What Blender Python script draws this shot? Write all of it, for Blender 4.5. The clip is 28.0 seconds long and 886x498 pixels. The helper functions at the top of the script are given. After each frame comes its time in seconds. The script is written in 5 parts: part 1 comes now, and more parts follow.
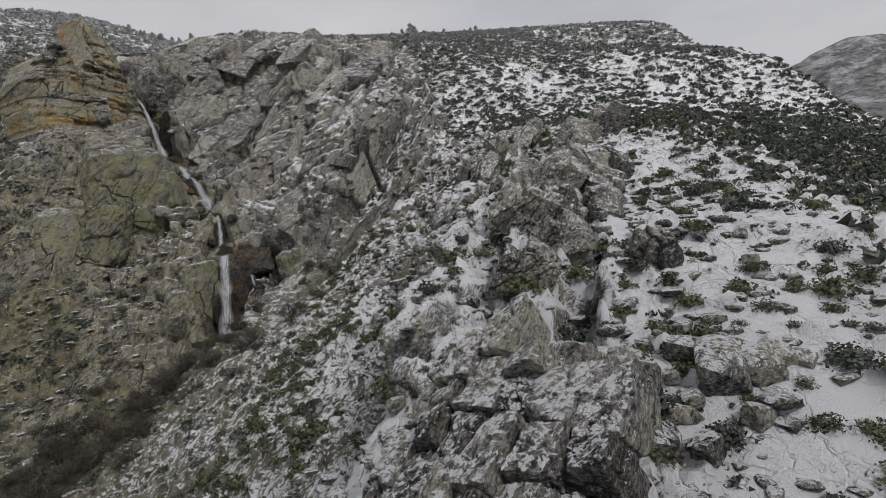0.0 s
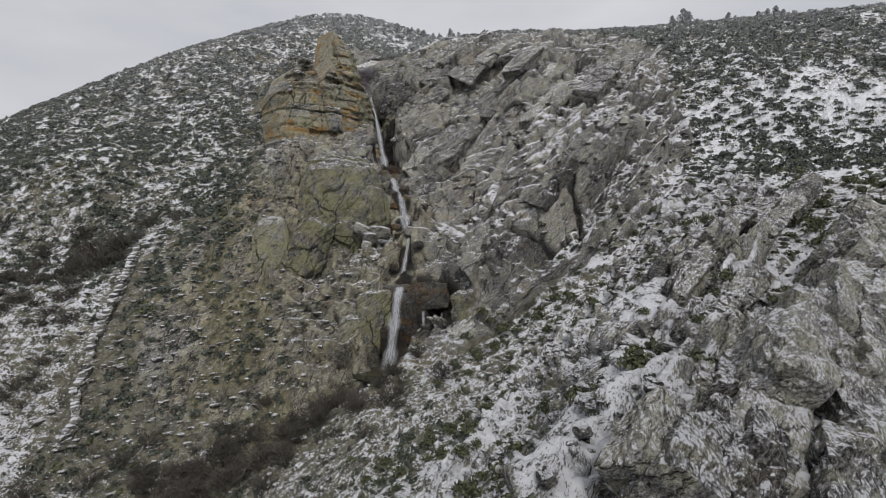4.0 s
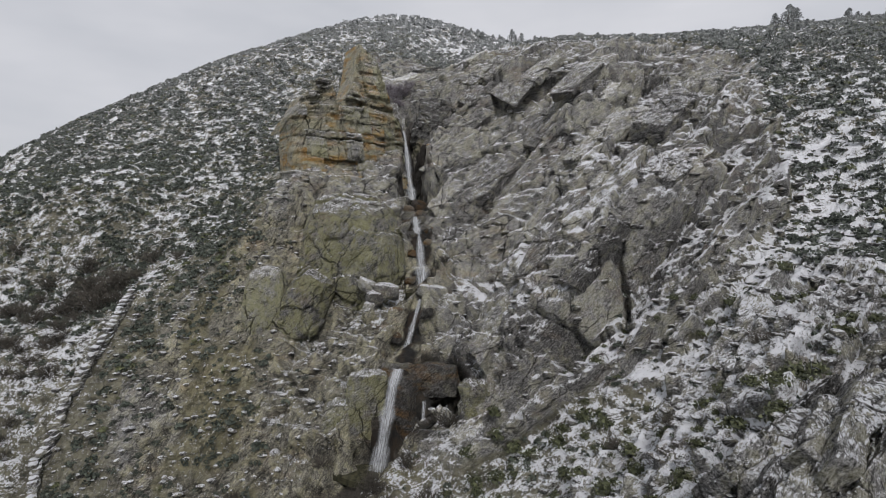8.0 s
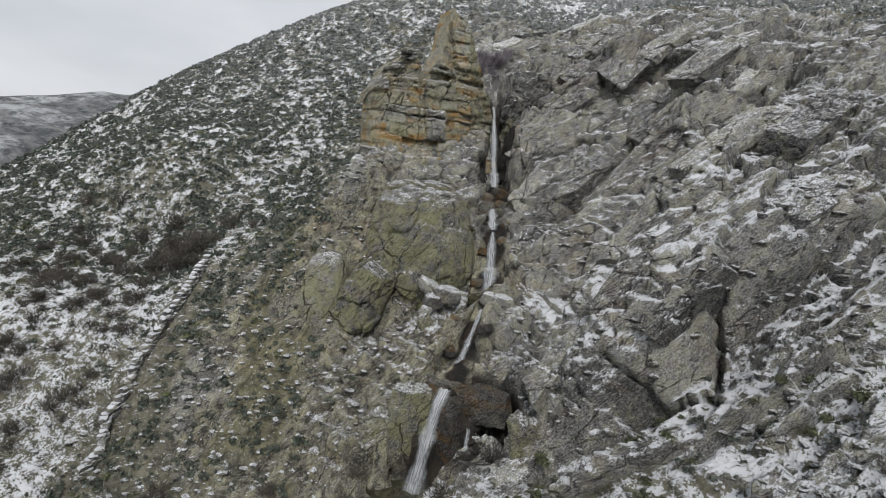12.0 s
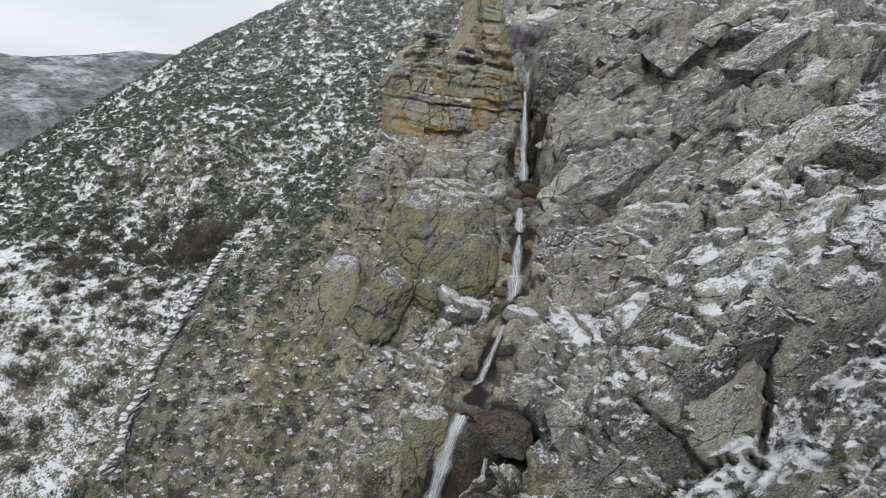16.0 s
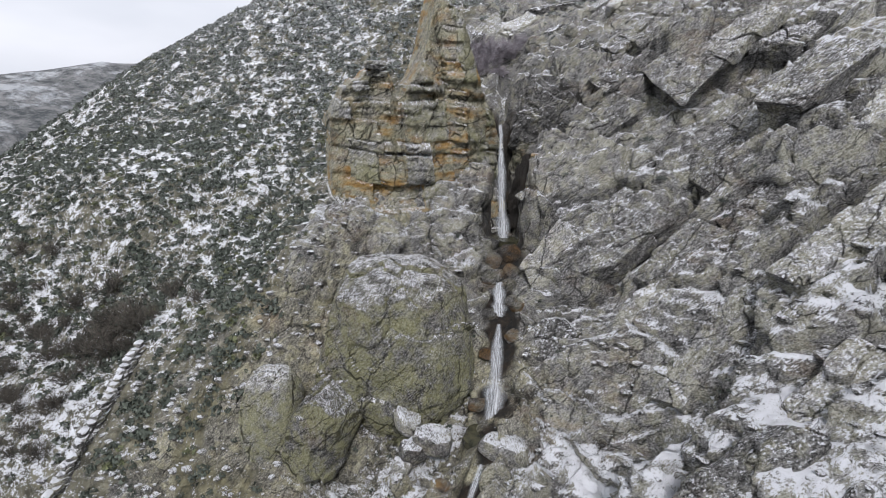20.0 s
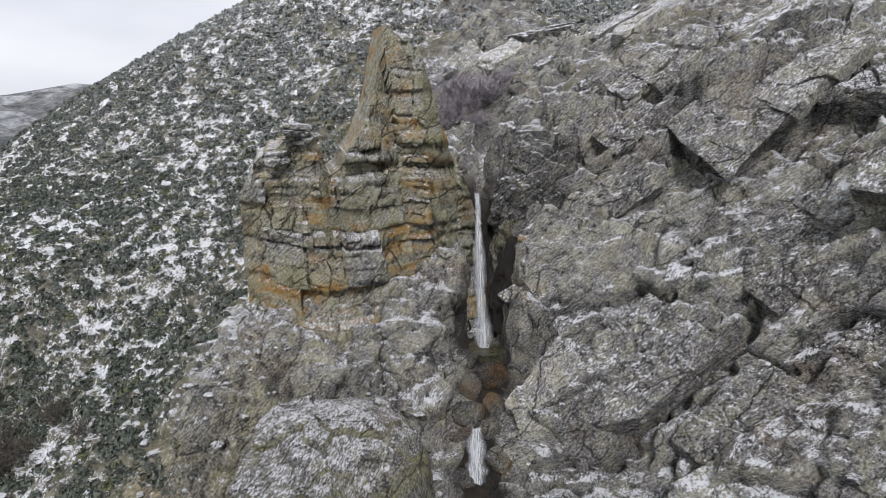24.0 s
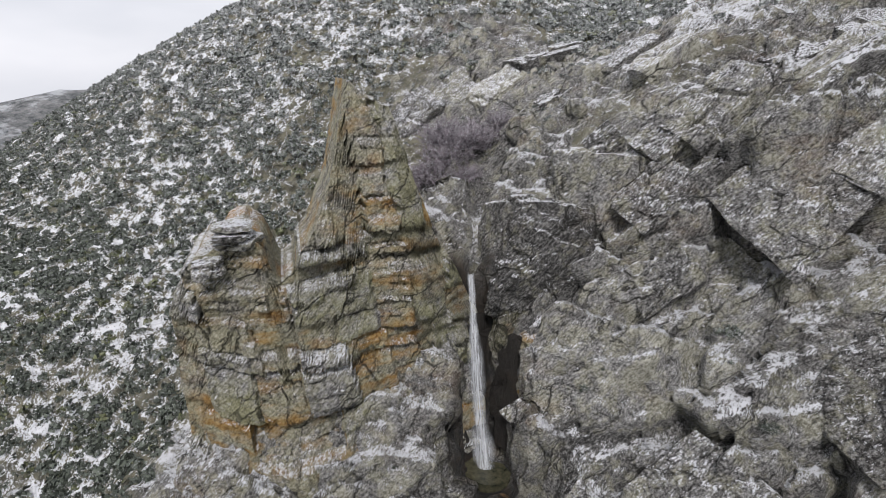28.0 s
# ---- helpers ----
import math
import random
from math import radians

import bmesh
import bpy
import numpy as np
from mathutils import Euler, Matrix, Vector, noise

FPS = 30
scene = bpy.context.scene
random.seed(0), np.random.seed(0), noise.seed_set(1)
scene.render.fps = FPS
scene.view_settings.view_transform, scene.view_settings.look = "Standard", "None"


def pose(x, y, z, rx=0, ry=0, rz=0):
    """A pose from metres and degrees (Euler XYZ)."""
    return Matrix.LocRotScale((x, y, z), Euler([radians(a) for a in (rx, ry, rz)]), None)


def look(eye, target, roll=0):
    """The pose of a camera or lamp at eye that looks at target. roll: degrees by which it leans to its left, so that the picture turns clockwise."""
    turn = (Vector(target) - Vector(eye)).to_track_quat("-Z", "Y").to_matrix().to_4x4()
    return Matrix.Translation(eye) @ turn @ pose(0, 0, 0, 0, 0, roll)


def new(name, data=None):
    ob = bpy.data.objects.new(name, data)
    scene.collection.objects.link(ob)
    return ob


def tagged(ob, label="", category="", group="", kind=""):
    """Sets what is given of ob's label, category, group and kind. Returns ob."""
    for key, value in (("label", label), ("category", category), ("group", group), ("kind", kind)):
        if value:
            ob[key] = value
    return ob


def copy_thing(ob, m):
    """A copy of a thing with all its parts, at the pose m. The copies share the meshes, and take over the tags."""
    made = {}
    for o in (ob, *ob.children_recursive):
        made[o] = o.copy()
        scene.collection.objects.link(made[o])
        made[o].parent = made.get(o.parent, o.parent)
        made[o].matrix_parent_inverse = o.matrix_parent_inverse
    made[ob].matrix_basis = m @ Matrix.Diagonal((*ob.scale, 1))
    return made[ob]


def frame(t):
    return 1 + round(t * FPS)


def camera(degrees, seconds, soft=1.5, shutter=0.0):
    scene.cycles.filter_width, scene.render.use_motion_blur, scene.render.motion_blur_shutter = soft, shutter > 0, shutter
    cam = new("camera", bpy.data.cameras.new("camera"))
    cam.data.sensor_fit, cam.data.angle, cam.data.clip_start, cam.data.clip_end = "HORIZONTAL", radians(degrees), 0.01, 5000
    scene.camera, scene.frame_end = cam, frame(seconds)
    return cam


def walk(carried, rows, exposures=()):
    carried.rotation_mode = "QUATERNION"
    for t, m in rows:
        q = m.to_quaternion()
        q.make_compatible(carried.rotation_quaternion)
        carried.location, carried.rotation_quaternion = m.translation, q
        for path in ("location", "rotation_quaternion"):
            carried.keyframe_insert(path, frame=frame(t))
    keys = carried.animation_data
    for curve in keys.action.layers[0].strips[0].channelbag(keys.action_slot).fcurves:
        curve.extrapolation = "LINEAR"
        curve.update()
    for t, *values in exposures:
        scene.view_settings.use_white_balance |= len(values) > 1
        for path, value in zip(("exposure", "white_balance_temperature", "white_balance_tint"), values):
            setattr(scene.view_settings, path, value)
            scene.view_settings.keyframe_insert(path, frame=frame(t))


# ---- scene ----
PATH = [
    (0, (-10.04, -8.48, -7.47), (8.25, 26.92, -10.98), -7.66),
    (0.5, (-8.87, -7.78, -6.94), (5.80, 29.31, -9.94), -6.34),
    (1, (-7.68, -7.31, -6.27), (2.94, 31.16, -8.98), -5.00),
    (1.5, (-6.54, -6.81, -5.55), (0.62, 32.45, -8.21), -3.79),
    (2, (-5.45, -6.07, -4.78), (-1.03, 33.58, -7.55), -2.82),
    (2.5, (-4.37, -5.06, -4.02), (-1.22, 34.70, -7.01), -2.20),
    (3, (-3.33, -4.03, -3.22), (-0.96, 35.76, -6.50), -1.77),
    (3.5, (-2.31, -2.96, -2.35), (-0.95, 36.86, -5.91), -1.50),
    (5.5, (1.24, 1.93, 0.06), (-0.03, 41.74, -3.67), -0.78),
    (6, (2.03, 3.21, 0.85), (0.63, 43.00, -2.97), -0.60),
    (6.5, (2.66, 4.54, 1.72), (0.82, 44.30, -2.25), -0.47),
    (7, (3.11, 5.84, 2.62), (0.59, 45.55, -1.52), -0.23),
    (7.5, (3.45, 7.17, 3.48), (-0.31, 46.76, -0.84), 0.05),
    (8, (3.65, 8.80, 4.11), (-1.47, 48.24, -0.16), 0.32),
    (8.5, (3.76, 10.39, 4.68), (-2.31, 49.74, 0.81), 0.70),
    (9, (3.73, 11.70, 5.16), (-3.77, 50.87, 1.99), 1.26),
    (9.5, (4.04, 12.61, 5.75), (-4.59, 51.56, 2.88), 1.72),
    (10, (4.45, 13.39, 6.24), (-4.53, 52.20, 2.63), 2.00),
    (10.5, (4.71, 14.00, 6.64), (-4.91, 52.49, 1.52), 2.54),
    (11, (4.93, 14.31, 7.20), (-5.63, 52.32, 0.58), 3.25),
    (11.5, (4.97, 14.38, 7.76), (-6.58, 51.86, -0.08), 4.18),
    (12, (5.10, 14.50, 8.20), (-7.05, 51.68, -0.15), 4.60),
    (12.5, (5.16, 14.55, 8.78), (-7.07, 51.65, 0.17), 4.68),
    (14.5, (5.18, 15.84, 10.47), (-7.36, 52.34, -0.05), 4.46),
    (15, (4.93, 16.55, 10.82), (-7.95, 52.79, -0.17), 4.52),
    (15.5, (4.57, 17.40, 11.30), (-8.94, 53.27, -0.14), 4.70),
    (16, (4.35, 18.44, 11.86), (-9.55, 54.04, 0.04), 4.64),
    (16.5, (4.29, 19.88, 12.39), (-8.98, 55.64, 0.33), 3.98),
    (17, (4.21, 21.55, 12.83), (-8.43, 57.48, 0.61), 3.32),
    (17.5, (3.97, 23.19, 13.29), (-8.42, 59.15, 0.92), 2.86),
    (18, (3.77, 24.81, 13.82), (-8.29, 60.84, 1.32), 2.22),
    (18.5, (3.49, 26.38, 14.38), (-8.48, 62.39, 1.73), 1.64),
    (19, (3.13, 28.06, 14.91), (-9.02, 63.98, 2.17), 1.23),
    (19.5, (2.74, 29.63, 15.45), (-9.96, 65.36, 2.71), 1.18),
    (20, (2.18, 31.08, 16.03), (-11.50, 66.46, 3.34), 1.61),
    (20.5, (1.66, 32.42, 16.61), (-13.02, 67.41, 3.95), 2.09),
    (22.5, (0.25, 39.13, 17.97), (-16.17, 73.46, 5.66), 2.46),
    (23, (0.12, 40.87, 18.30), (-15.03, 75.81, 6.06), 1.58),
    (23.5, (0.04, 42.41, 18.57), (-13.90, 77.87, 6.39), 0.76),
    (24, (-0.23, 43.69, 18.93), (-13.83, 79.26, 6.71), 0.31),
    (24.5, (-0.50, 44.76, 19.33), (-14.16, 80.30, 7.06), 0.04),
    (25, (-0.74, 45.85, 19.73), (-14.35, 81.38, 7.37), -0.27),
    (25.5, (-0.98, 46.87, 20.15), (-14.57, 82.37, 7.70), -0.52),
    (26, (-1.22, 47.84, 20.65), (-14.83, 83.27, 8.03), -0.79),
    (26.5, (-1.45, 48.78, 21.15), (-15.05, 84.15, 8.35), -1.07),
    (27, (-1.66, 49.68, 21.64), (-15.28, 84.97, 8.64), -1.31),
    (27.5, (-1.86, 50.52, 22.09), (-15.59, 85.71, 8.93), -1.59),
    (28, (-2.08, 51.37, 22.58), (-15.87, 86.46, 9.23), -1.91),
]
cam = camera(80.0, 28.0, soft=0.9)
walk(cam, [(t, look(eye, target, roll)) for t, eye, target, roll in PATH], [(0, -0.38, 6560, 13.5), (3, -0.26, 6480, 13), (8, -0.18, 6400, 13), (12, 0.0, 6380, 10), (17, 0.27, 6250, 11), (20, 0.33, 6200, 14), (28, 0.30, 6400, 14)])

# ---- world: a white overcast sky, with a soft sun behind the cloud ----
SUN_UP, SUN_ROUND = 50.0, 200.0
world = bpy.data.worlds.new("overcast_sky")
scene.world = world
world.use_nodes = True
wn, wl = world.node_tree.nodes, world.node_tree.links
wn.clear()
w_out, w_bg = wn.new("ShaderNodeOutputWorld"), wn.new("ShaderNodeBackground")
w_sky, w_mix, w_sat = wn.new("ShaderNodeTexSky"), wn.new("ShaderNodeMix"), wn.new("ShaderNodeHueSaturation")
w_co, w_map, w_noise, w_ramp = wn.new("ShaderNodeTexCoord"), wn.new("ShaderNodeMapping"), wn.new("ShaderNodeTexNoise"), wn.new("ShaderNodeValToRGB")
w_sky.sky_type, w_sky.sun_disc = "NISHITA", False
w_sky.sun_elevation, w_sky.sun_rotation = radians(SUN_UP), radians(SUN_ROUND)
w_sat.inputs["Saturation"].default_value, w_sat.inputs["Value"].default_value = 0.25, 0.12
w_map.inputs["Scale"].default_value = (1.0, 1.0, 3.0)
w_noise.inputs["Scale"].default_value, w_noise.inputs["Detail"].default_value = 2.2, 4.0
w_ramp.color_ramp.elements[0].position, w_ramp.color_ramp.elements[1].position = 0.3, 0.75
w_ramp.color_ramp.elements[0].color, w_ramp.color_ramp.elements[1].color = (0.66, 0.69, 0.73, 1), (0.93, 0.94, 0.96, 1)
w_mix.data_type, w_mix.inputs[0].default_value = "RGBA", 0.88
wl.new(w_sky.outputs[0], w_sat.inputs["Color"])
wl.new(w_co.outputs["Generated"], w_map.inputs[0])
wl.new(w_map.outputs[0], w_noise.inputs["Vector"])
wl.new(w_noise.outputs["Fac"], w_ramp.inputs[0])
wl.new(w_sat.outputs[0], w_mix.inputs[6])
w_sep, w_up, w_lift = wn.new("ShaderNodeSeparateXYZ"), wn.new("ShaderNodeMapRange"), wn.new("ShaderNodeMix")
w_up.inputs["From Min"].default_value, w_up.inputs["From Max"].default_value = 0.15, 1.0
w_up.inputs["To Min"].default_value, w_up.inputs["To Max"].default_value = 1.06, 1.15
w_lift.data_type, w_lift.blend_type, w_lift.inputs[0].default_value = "RGBA", "MULTIPLY", 1.0
wl.new(w_co.outputs["Generated"], w_sep.inputs[0])
wl.new(w_sep.outputs[2], w_up.inputs[0])
wl.new(w_ramp.outputs[0], w_lift.inputs[6])
wl.new(w_up.outputs[0], w_lift.inputs[7])
wl.new(w_lift.outputs[2], w_mix.inputs[7])
wl.new(w_mix.outputs[2], w_bg.inputs[0])
w_bg.inputs[1].default_value = 0.86
wl.new(w_bg.outputs[0], w_out.inputs[0])
sun = new("sun", bpy.data.lights.new("sun", "SUN"))
sun.data.energy, sun.data.angle, sun.data.color = 2.6, radians(14), (1.0, 0.97, 0.93)
sun.matrix_world = look((0, 0, 100), (0 - 60 * math.sin(radians(SUN_ROUND)) * -1, 60 * -math.cos(radians(SUN_ROUND)), 100 - 71))


# ---- noise, for whole arrays at once ----
def hashed(ix, iy, iz, seed=0):
    h = (ix.astype(np.int64) * 374761393 + iy.astype(np.int64) * 668265263 + iz.astype(np.int64) * 2147483647 + seed * 1274126177) & 0xFFFFFFFF
    h = ((h ^ (h >> 13)) * 1274126177) & 0xFFFFFFFF
    h = ((h ^ (h >> 16)) * 2246822519) & 0xFFFFFFFF
    return ((h ^ (h >> 15)) & 0xFFFFFF) / float(0xFFFFFF)


def vnoise(x, y, z, seed=0):
    """Smooth value noise, -1 to 1."""
    fx, fy, fz = np.floor(x), np.floor(y), np.floor(z)
    u, v, w = x - fx, y - fy, z - fz
    u, v, w = (a * a * a * (a * (a * 6 - 15) + 10) for a in (u, v, w))
    ix, iy, iz = fx.astype(np.int64), fy.astype(np.int64), fz.astype(np.int64)
    out = 0
    for dx, wx in ((0, 1 - u), (1, u)):
        for dy, wy in ((0, 1 - v), (1, v)):
            for dz, wz in ((0, 1 - w), (1, w)):
                out = out + wx * wy * wz * hashed(ix + dx, iy + dy, iz + dz, seed)
    return out * 2 - 1


def fbm(x, y, z, octaves=4, seed=0, gain=0.5):
    total, amp = 0, 1.0
    for n in range(octaves):
        total = total + amp * vnoise(x, y, z, seed + n)
        x, y, z, amp = x * 2.03 + 11.3, y * 2.03 + 5.7, z * 2.03 + 3.1, amp * gain
    return total


def cells(x, y, z, seed=0):
    """Worley noise: the distance to the nearest and second cell, and the nearest cell's own number."""
    fx, fy, fz = np.floor(x), np.floor(y), np.floor(z)
    d1, d2, own = np.full(x.shape, 9.0), np.full(x.shape, 9.0), np.zeros(x.shape)
    for dx in (-1, 0, 1):
        for dy in (-1, 0, 1):
            for dz in (-1, 0, 1):
                cx, cy, cz = (fx + dx).astype(np.int64), (fy + dy).astype(np.int64), (fz + dz).astype(np.int64)
                px, py, pz = cx + hashed(cx, cy, cz, seed), cy + hashed(cx, cy, cz, seed + 1), cz + hashed(cx, cy, cz, seed + 2)
                d = np.sqrt((px - x) ** 2 + (py - y) ** 2 + (pz - z) ** 2)
                near = d < d1
                d2 = np.where(near, d1, np.minimum(d2, d))
                own = np.where(near, hashed(cx, cy, cz, seed + 3), own)
                d1 = np.where(near, d, d1)
    return d1, d2, own


def plates(u, v, w, seed=0):
    """Broken slabs: how far each point is from its slab's edge, the slab's own number, and its tilt there."""
    fu, fv, fw = (np.floor(a).astype(np.int64) for a in (u, v, w))
    d1, d2 = np.full(u.shape, 9.0), np.full(u.shape, 9.0)
    own, tilt = np.zeros(u.shape), np.zeros(u.shape)
    for du in (-1, 0, 1):
        for dv in (-1, 0, 1):
            for dw in (-1, 0, 1):
                cu, cv, cw = fu + du, fv + dv, fw + dw
                ou, ov, ow = (u - cu - hashed(cu, cv, cw, seed), v - cv - hashed(cu, cv, cw, seed + 1), w - cw - hashed(cu, cv, cw, seed + 2))
                d = np.abs(ou) + np.abs(ov) + 0.7 * np.abs(ow)
                near = d < d1
                d2 = np.where(near, d1, np.minimum(d2, d))
                mine = hashed(cu, cv, cw, seed + 3)
                own = np.where(near, mine, own)
                tilt = np.where(near, (2 * mine - 1) * ou + (2 * hashed(cu, cv, cw, seed + 4) - 1) * ov, tilt)
                d1 = np.where(near, d, d1)
    return d2 - d1, own, tilt


def smooth(a, b, x):
    t = np.clip((x - a) / (b - a), 0, 1)
    return t * t * (3 - 2 * t)


# ---- the lie of the land: broad spot heights, smoothly joined ----
EAST = np.array([-150, -85, -50, -30, -18, -8, 2, 12, 28, 105.0])
NORTH = np.array([-40, 5, 25, 42, 52, 62, 72, 82, 102, 140.0])
HEIGHTS = np.array((
    (-45.3, -53.2, -53.5, -46.2, -36.9, -28.9, -26.3, -26.8, -27.6, -34.0),
    (-40.3, -39.3, -38.2, -35.8, -30.0, -19.2, -12.0, -9.8, -11.5, -21.9),
    (-38.4, -32.1, -30.0, -30.5, -27.8, -19.5, -14.5, -8.5, -2.7, -10.9),
    (-37.9, -23.6, -18.9, -23.9, -22.6, -17.8, -14.2, -8.2, -0.5, -0.9),
    (-38.7, -16.8, -12.1, -12.4, -9.9, -7.7, -6.6, 1.9, 1.8, 9.5),
    (-37.2, -10.5, -8.5, -2.9, 4.4, -2.5, 0.0, 9.0, 12.0, 16.1),
    (-29.2, -3.8, 5.3, 4.6, 8.7, 8.2, 11.2, 17.9, 18.8, 20.0),
    (-22.6, 2.2, 9.9, 12.0, 15.2, 18.6, 22.2, 23.3, 23.2, 28.7),
    (-16.9, 14.1, 27.4, 31.2, 30.1, 25.7, 28.1, 29.6, 29.4, 34.0),
    (-5.3, 14.7, 32.9, 45.8, 45.9, 43.1, 40.0, 38.0, 36.6, 36.1),
))


def knots(k, x):
    """How much each line of the spot heights weighs at x (cubic Hermite)."""
    n, x = len(k), np.clip(x, k[0], k[-1])
    i = np.clip(np.searchsorted(k, x) - 1, 0, n - 2)
    w, h, r = np.zeros((len(x), n)), k[i + 1] - k[i], np.arange(len(x))
    t = (x - k[i]) / h
    np.add.at(w, (r, i), 2 * t**3 - 3 * t**2 + 1)
    np.add.at(w, (r, i + 1), -2 * t**3 + 3 * t**2)
    for j, c in ((i, t**3 - 2 * t**2 + t), (i + 1, t**3 - t**2)):
        a, b = np.maximum(j - 1, 0), np.minimum(j + 1, n - 1)
        s = c * h / (k[b] - k[a])
        np.add.at(w, (r, b), s)
        np.add.at(w, (r, a), -s)
    return w


def along(x, y, line):
    """Distance from a polyline in plan, and the height of its nearest point."""
    best, height = np.full(x.shape, 1e9), np.zeros(x.shape)
    for (ax, ay, az), (bx, by, bz) in zip(line, line[1:]):
        t = np.clip(((x - ax) * (bx - ax) + (y - ay) * (by - ay)) / ((bx - ax) ** 2 + (by - ay) ** 2), 0, 1)
        d = np.hypot(x - ax - t * (bx - ax), y - ay - t * (by - ay))
        near = d < best
        best, height = np.where(near, d, best), np.where(near, az + t * (bz - az), height)
    return best, height


def broad(x, y):
    """The hillside without its rocks."""
    z = np.einsum("pi,ij,pj->p", knots(NORTH, y), HEIGHTS, knots(EAST, x))
    ox = np.maximum(EAST[0] - x, 0) + np.maximum(x - EAST[-1], 0)
    oy = np.maximum(NORTH[0] - y, 0) + np.maximum(y - NORTH[-1], 0)
    out = np.hypot(ox, oy)
    z = z - 55 * (1 - np.exp(-out / 90)) - 70 * (1 - np.exp(-out / 400))
    # hills beyond the valleys
    rough = fbm(x / 45, y / 45, x * 0, 4, 6)
    d, h = along(x, y, [(-420, -60, 4.0), (-300, 110, 11.0), (-255, 190, 13.0), (-200, 300, 16.0), (-160, 420, 10.0)])
    z = np.maximum(z, h + 3.0 * rough - 0.32 * d - 300 * smooth(45, 10, out))
    z = np.maximum(z, 68 + 9 * rough - 0.34 * np.hypot(x - 425, y - 178) - 300 * smooth(45, 10, out))
    return z + smooth(100, 400, out) * 9 * fbm(x / 60, y / 60, x * 0, 4, 5)


# the stream's bed, from the plateau over the falls down to the valley
STREAM = [(-12.5, 96, 23.5), (-11.5, 86, 18.5), (-10.8, 79, 13.4), (-10.2, 76.2, 11.6), (-8.8, 73.6, 3.4), (-7.9, 71.2, 2.9), (-7.2, 68.5, 2.0), (-6.2, 65, -0.5), (-5.2, 60.5, -2.6),
          (-4.6, 58.2, -5.4), (-4.4, 56, -5.8), (-4.9, 52, -8.6), (-5.0, 49.4, -10.2), (-5.6, 47.2, -17.5), (-8, 44.5, -18.8), (-16, 41.5, -21.5), (-28, 37, -25.5), (-50, 26, -32)]
# the crest of the spur in front, from under the drone's start up to the hill
SPUR = [(-6.5, -6, -14.6), (-4.8, -0.8, -12.4), (-1.5, 5, -12.0), (3.5, 11.5, -9.4), (8.5, 19, -7.0), (14.5, 28, -4.6), (19, 36, -3.0), (24, 45, -1.0), (31, 54, 3.0)]


# clefts in the crag, and its larger swells: plan place, reach along and across, turn, height
CLEFTS = [[(-0.5, 65.4, 1.1), (2.4, 67.4, 1.3), (4.7, 68.9, 1.0)], [(9.2, 62.4, 1.3), (13.1, 64.0, 1.8), (16.7, 67.1, 1.6), (18.3, 70.8, 0.8)],
          [(-3.1, 59.0, 0.6), (-0.7, 54.6, 1.1), (1.2, 52.9, 0.9)], [(11.6, 49.5, 1.2), (11.9, 46.7, 1.8)], [(-2.4, 73.6, 0.7), (1.7, 74.6, 1.0), (6.5, 75.2, 0.7)],
          [(0.2, 71.8, 0.8), (1.8, 77.5, 0.9)], [(5.4, 71.6, 0.9), (8.9, 74.6, 0.8)]]
SWELLS = [(16.0, 53.5, 5.5, 3.2, 35, 2.6), (7.5, 49.5, 5.0, 3.0, 15, 2.4), (-1.0, 70.5, 4.0, 4.0, 30, 1.0), (10.5, 57.5, 5.0, 2.0, 30, 1.2), (19.0, 60.0, 4.0, 3.0, 30, 1.8), (5.0, 79.0, 5.5, 2.6, 15, 1.6),
          (12.0, 70.0, 5.0, 3.0, 30, 1.4), (3.0, 58.0, 3.5, 3.0, 0, -1.4), (14.5, 77.0, 4.0, 2.5, 20, 1.5)]


def masks(x, y):
    """How much each kind of rock shows: the big crag beside the falls, the cliffs on their other bank, the spur's fins."""
    n = fbm(x / 7, y / 7, x * 0 + 3.3, 4, 21)
    crag = np.hypot((x - 9.5 - 0.12 * (y - 64)) / 20, (y - 65) / 23)
    crag = smooth(1.12, 0.92, crag + 0.10 * n) * smooth(-9.5, -6.5, x + (y - 60) * 0.1 + n)
    gully = np.interp(y, [42, 43.5, 45, 48, 56, 60, 68, 80, 92], [-2, 8, 15, 21, 27, 28, 29, 27, 20])
    crag = crag * smooth(0.8, -0.8, x - gully + 1.2 * n)
    bank = np.maximum(smooth(1.1, 0.8, np.hypot((x + 14.5) / 8.5, (y - 65) / 15) + 0.15 * n), smooth(1.1, 0.85, np.hypot((x + 10.5) / 7, (y - 50) / 7) + 0.15 * n))
    bank = np.maximum(bank, 0.55 * smooth(0.0, 0.6, n + 0.25) * smooth(1.1, 0.8, np.hypot((x + 21) / 12, (y - 52) / 9)))
    bank = np.maximum(bank, smooth(1.1, 0.8, np.hypot((x + 11) / 5, (y - 79.5) / 6.5) + 0.15 * n))
    far = smooth(1.15, 0.75, np.hypot((x + 6) / 13, (y - 90) / 8) + 0.3 * n)
    d, _ = along(x, y, SPUR)
    lee = smooth(-2, 3, (x - 3.5) * 0.78 - (y - 11.5) * 0.5)
    fins = smooth(7.0, 2.5, d + 2.6 * n + 0.1 * np.maximum(y - 30, 0) + 2.2 * lee)
    side = smooth(0.15, 0.55, fbm(x / 5, y / 5, x * 0 + 9.1, 3, 31)) * smooth(16, 8, d) * 0.8 * (1 - 0.85 * lee)
    return crag, np.maximum(bank, 0.85 * far), np.maximum(fins, side)


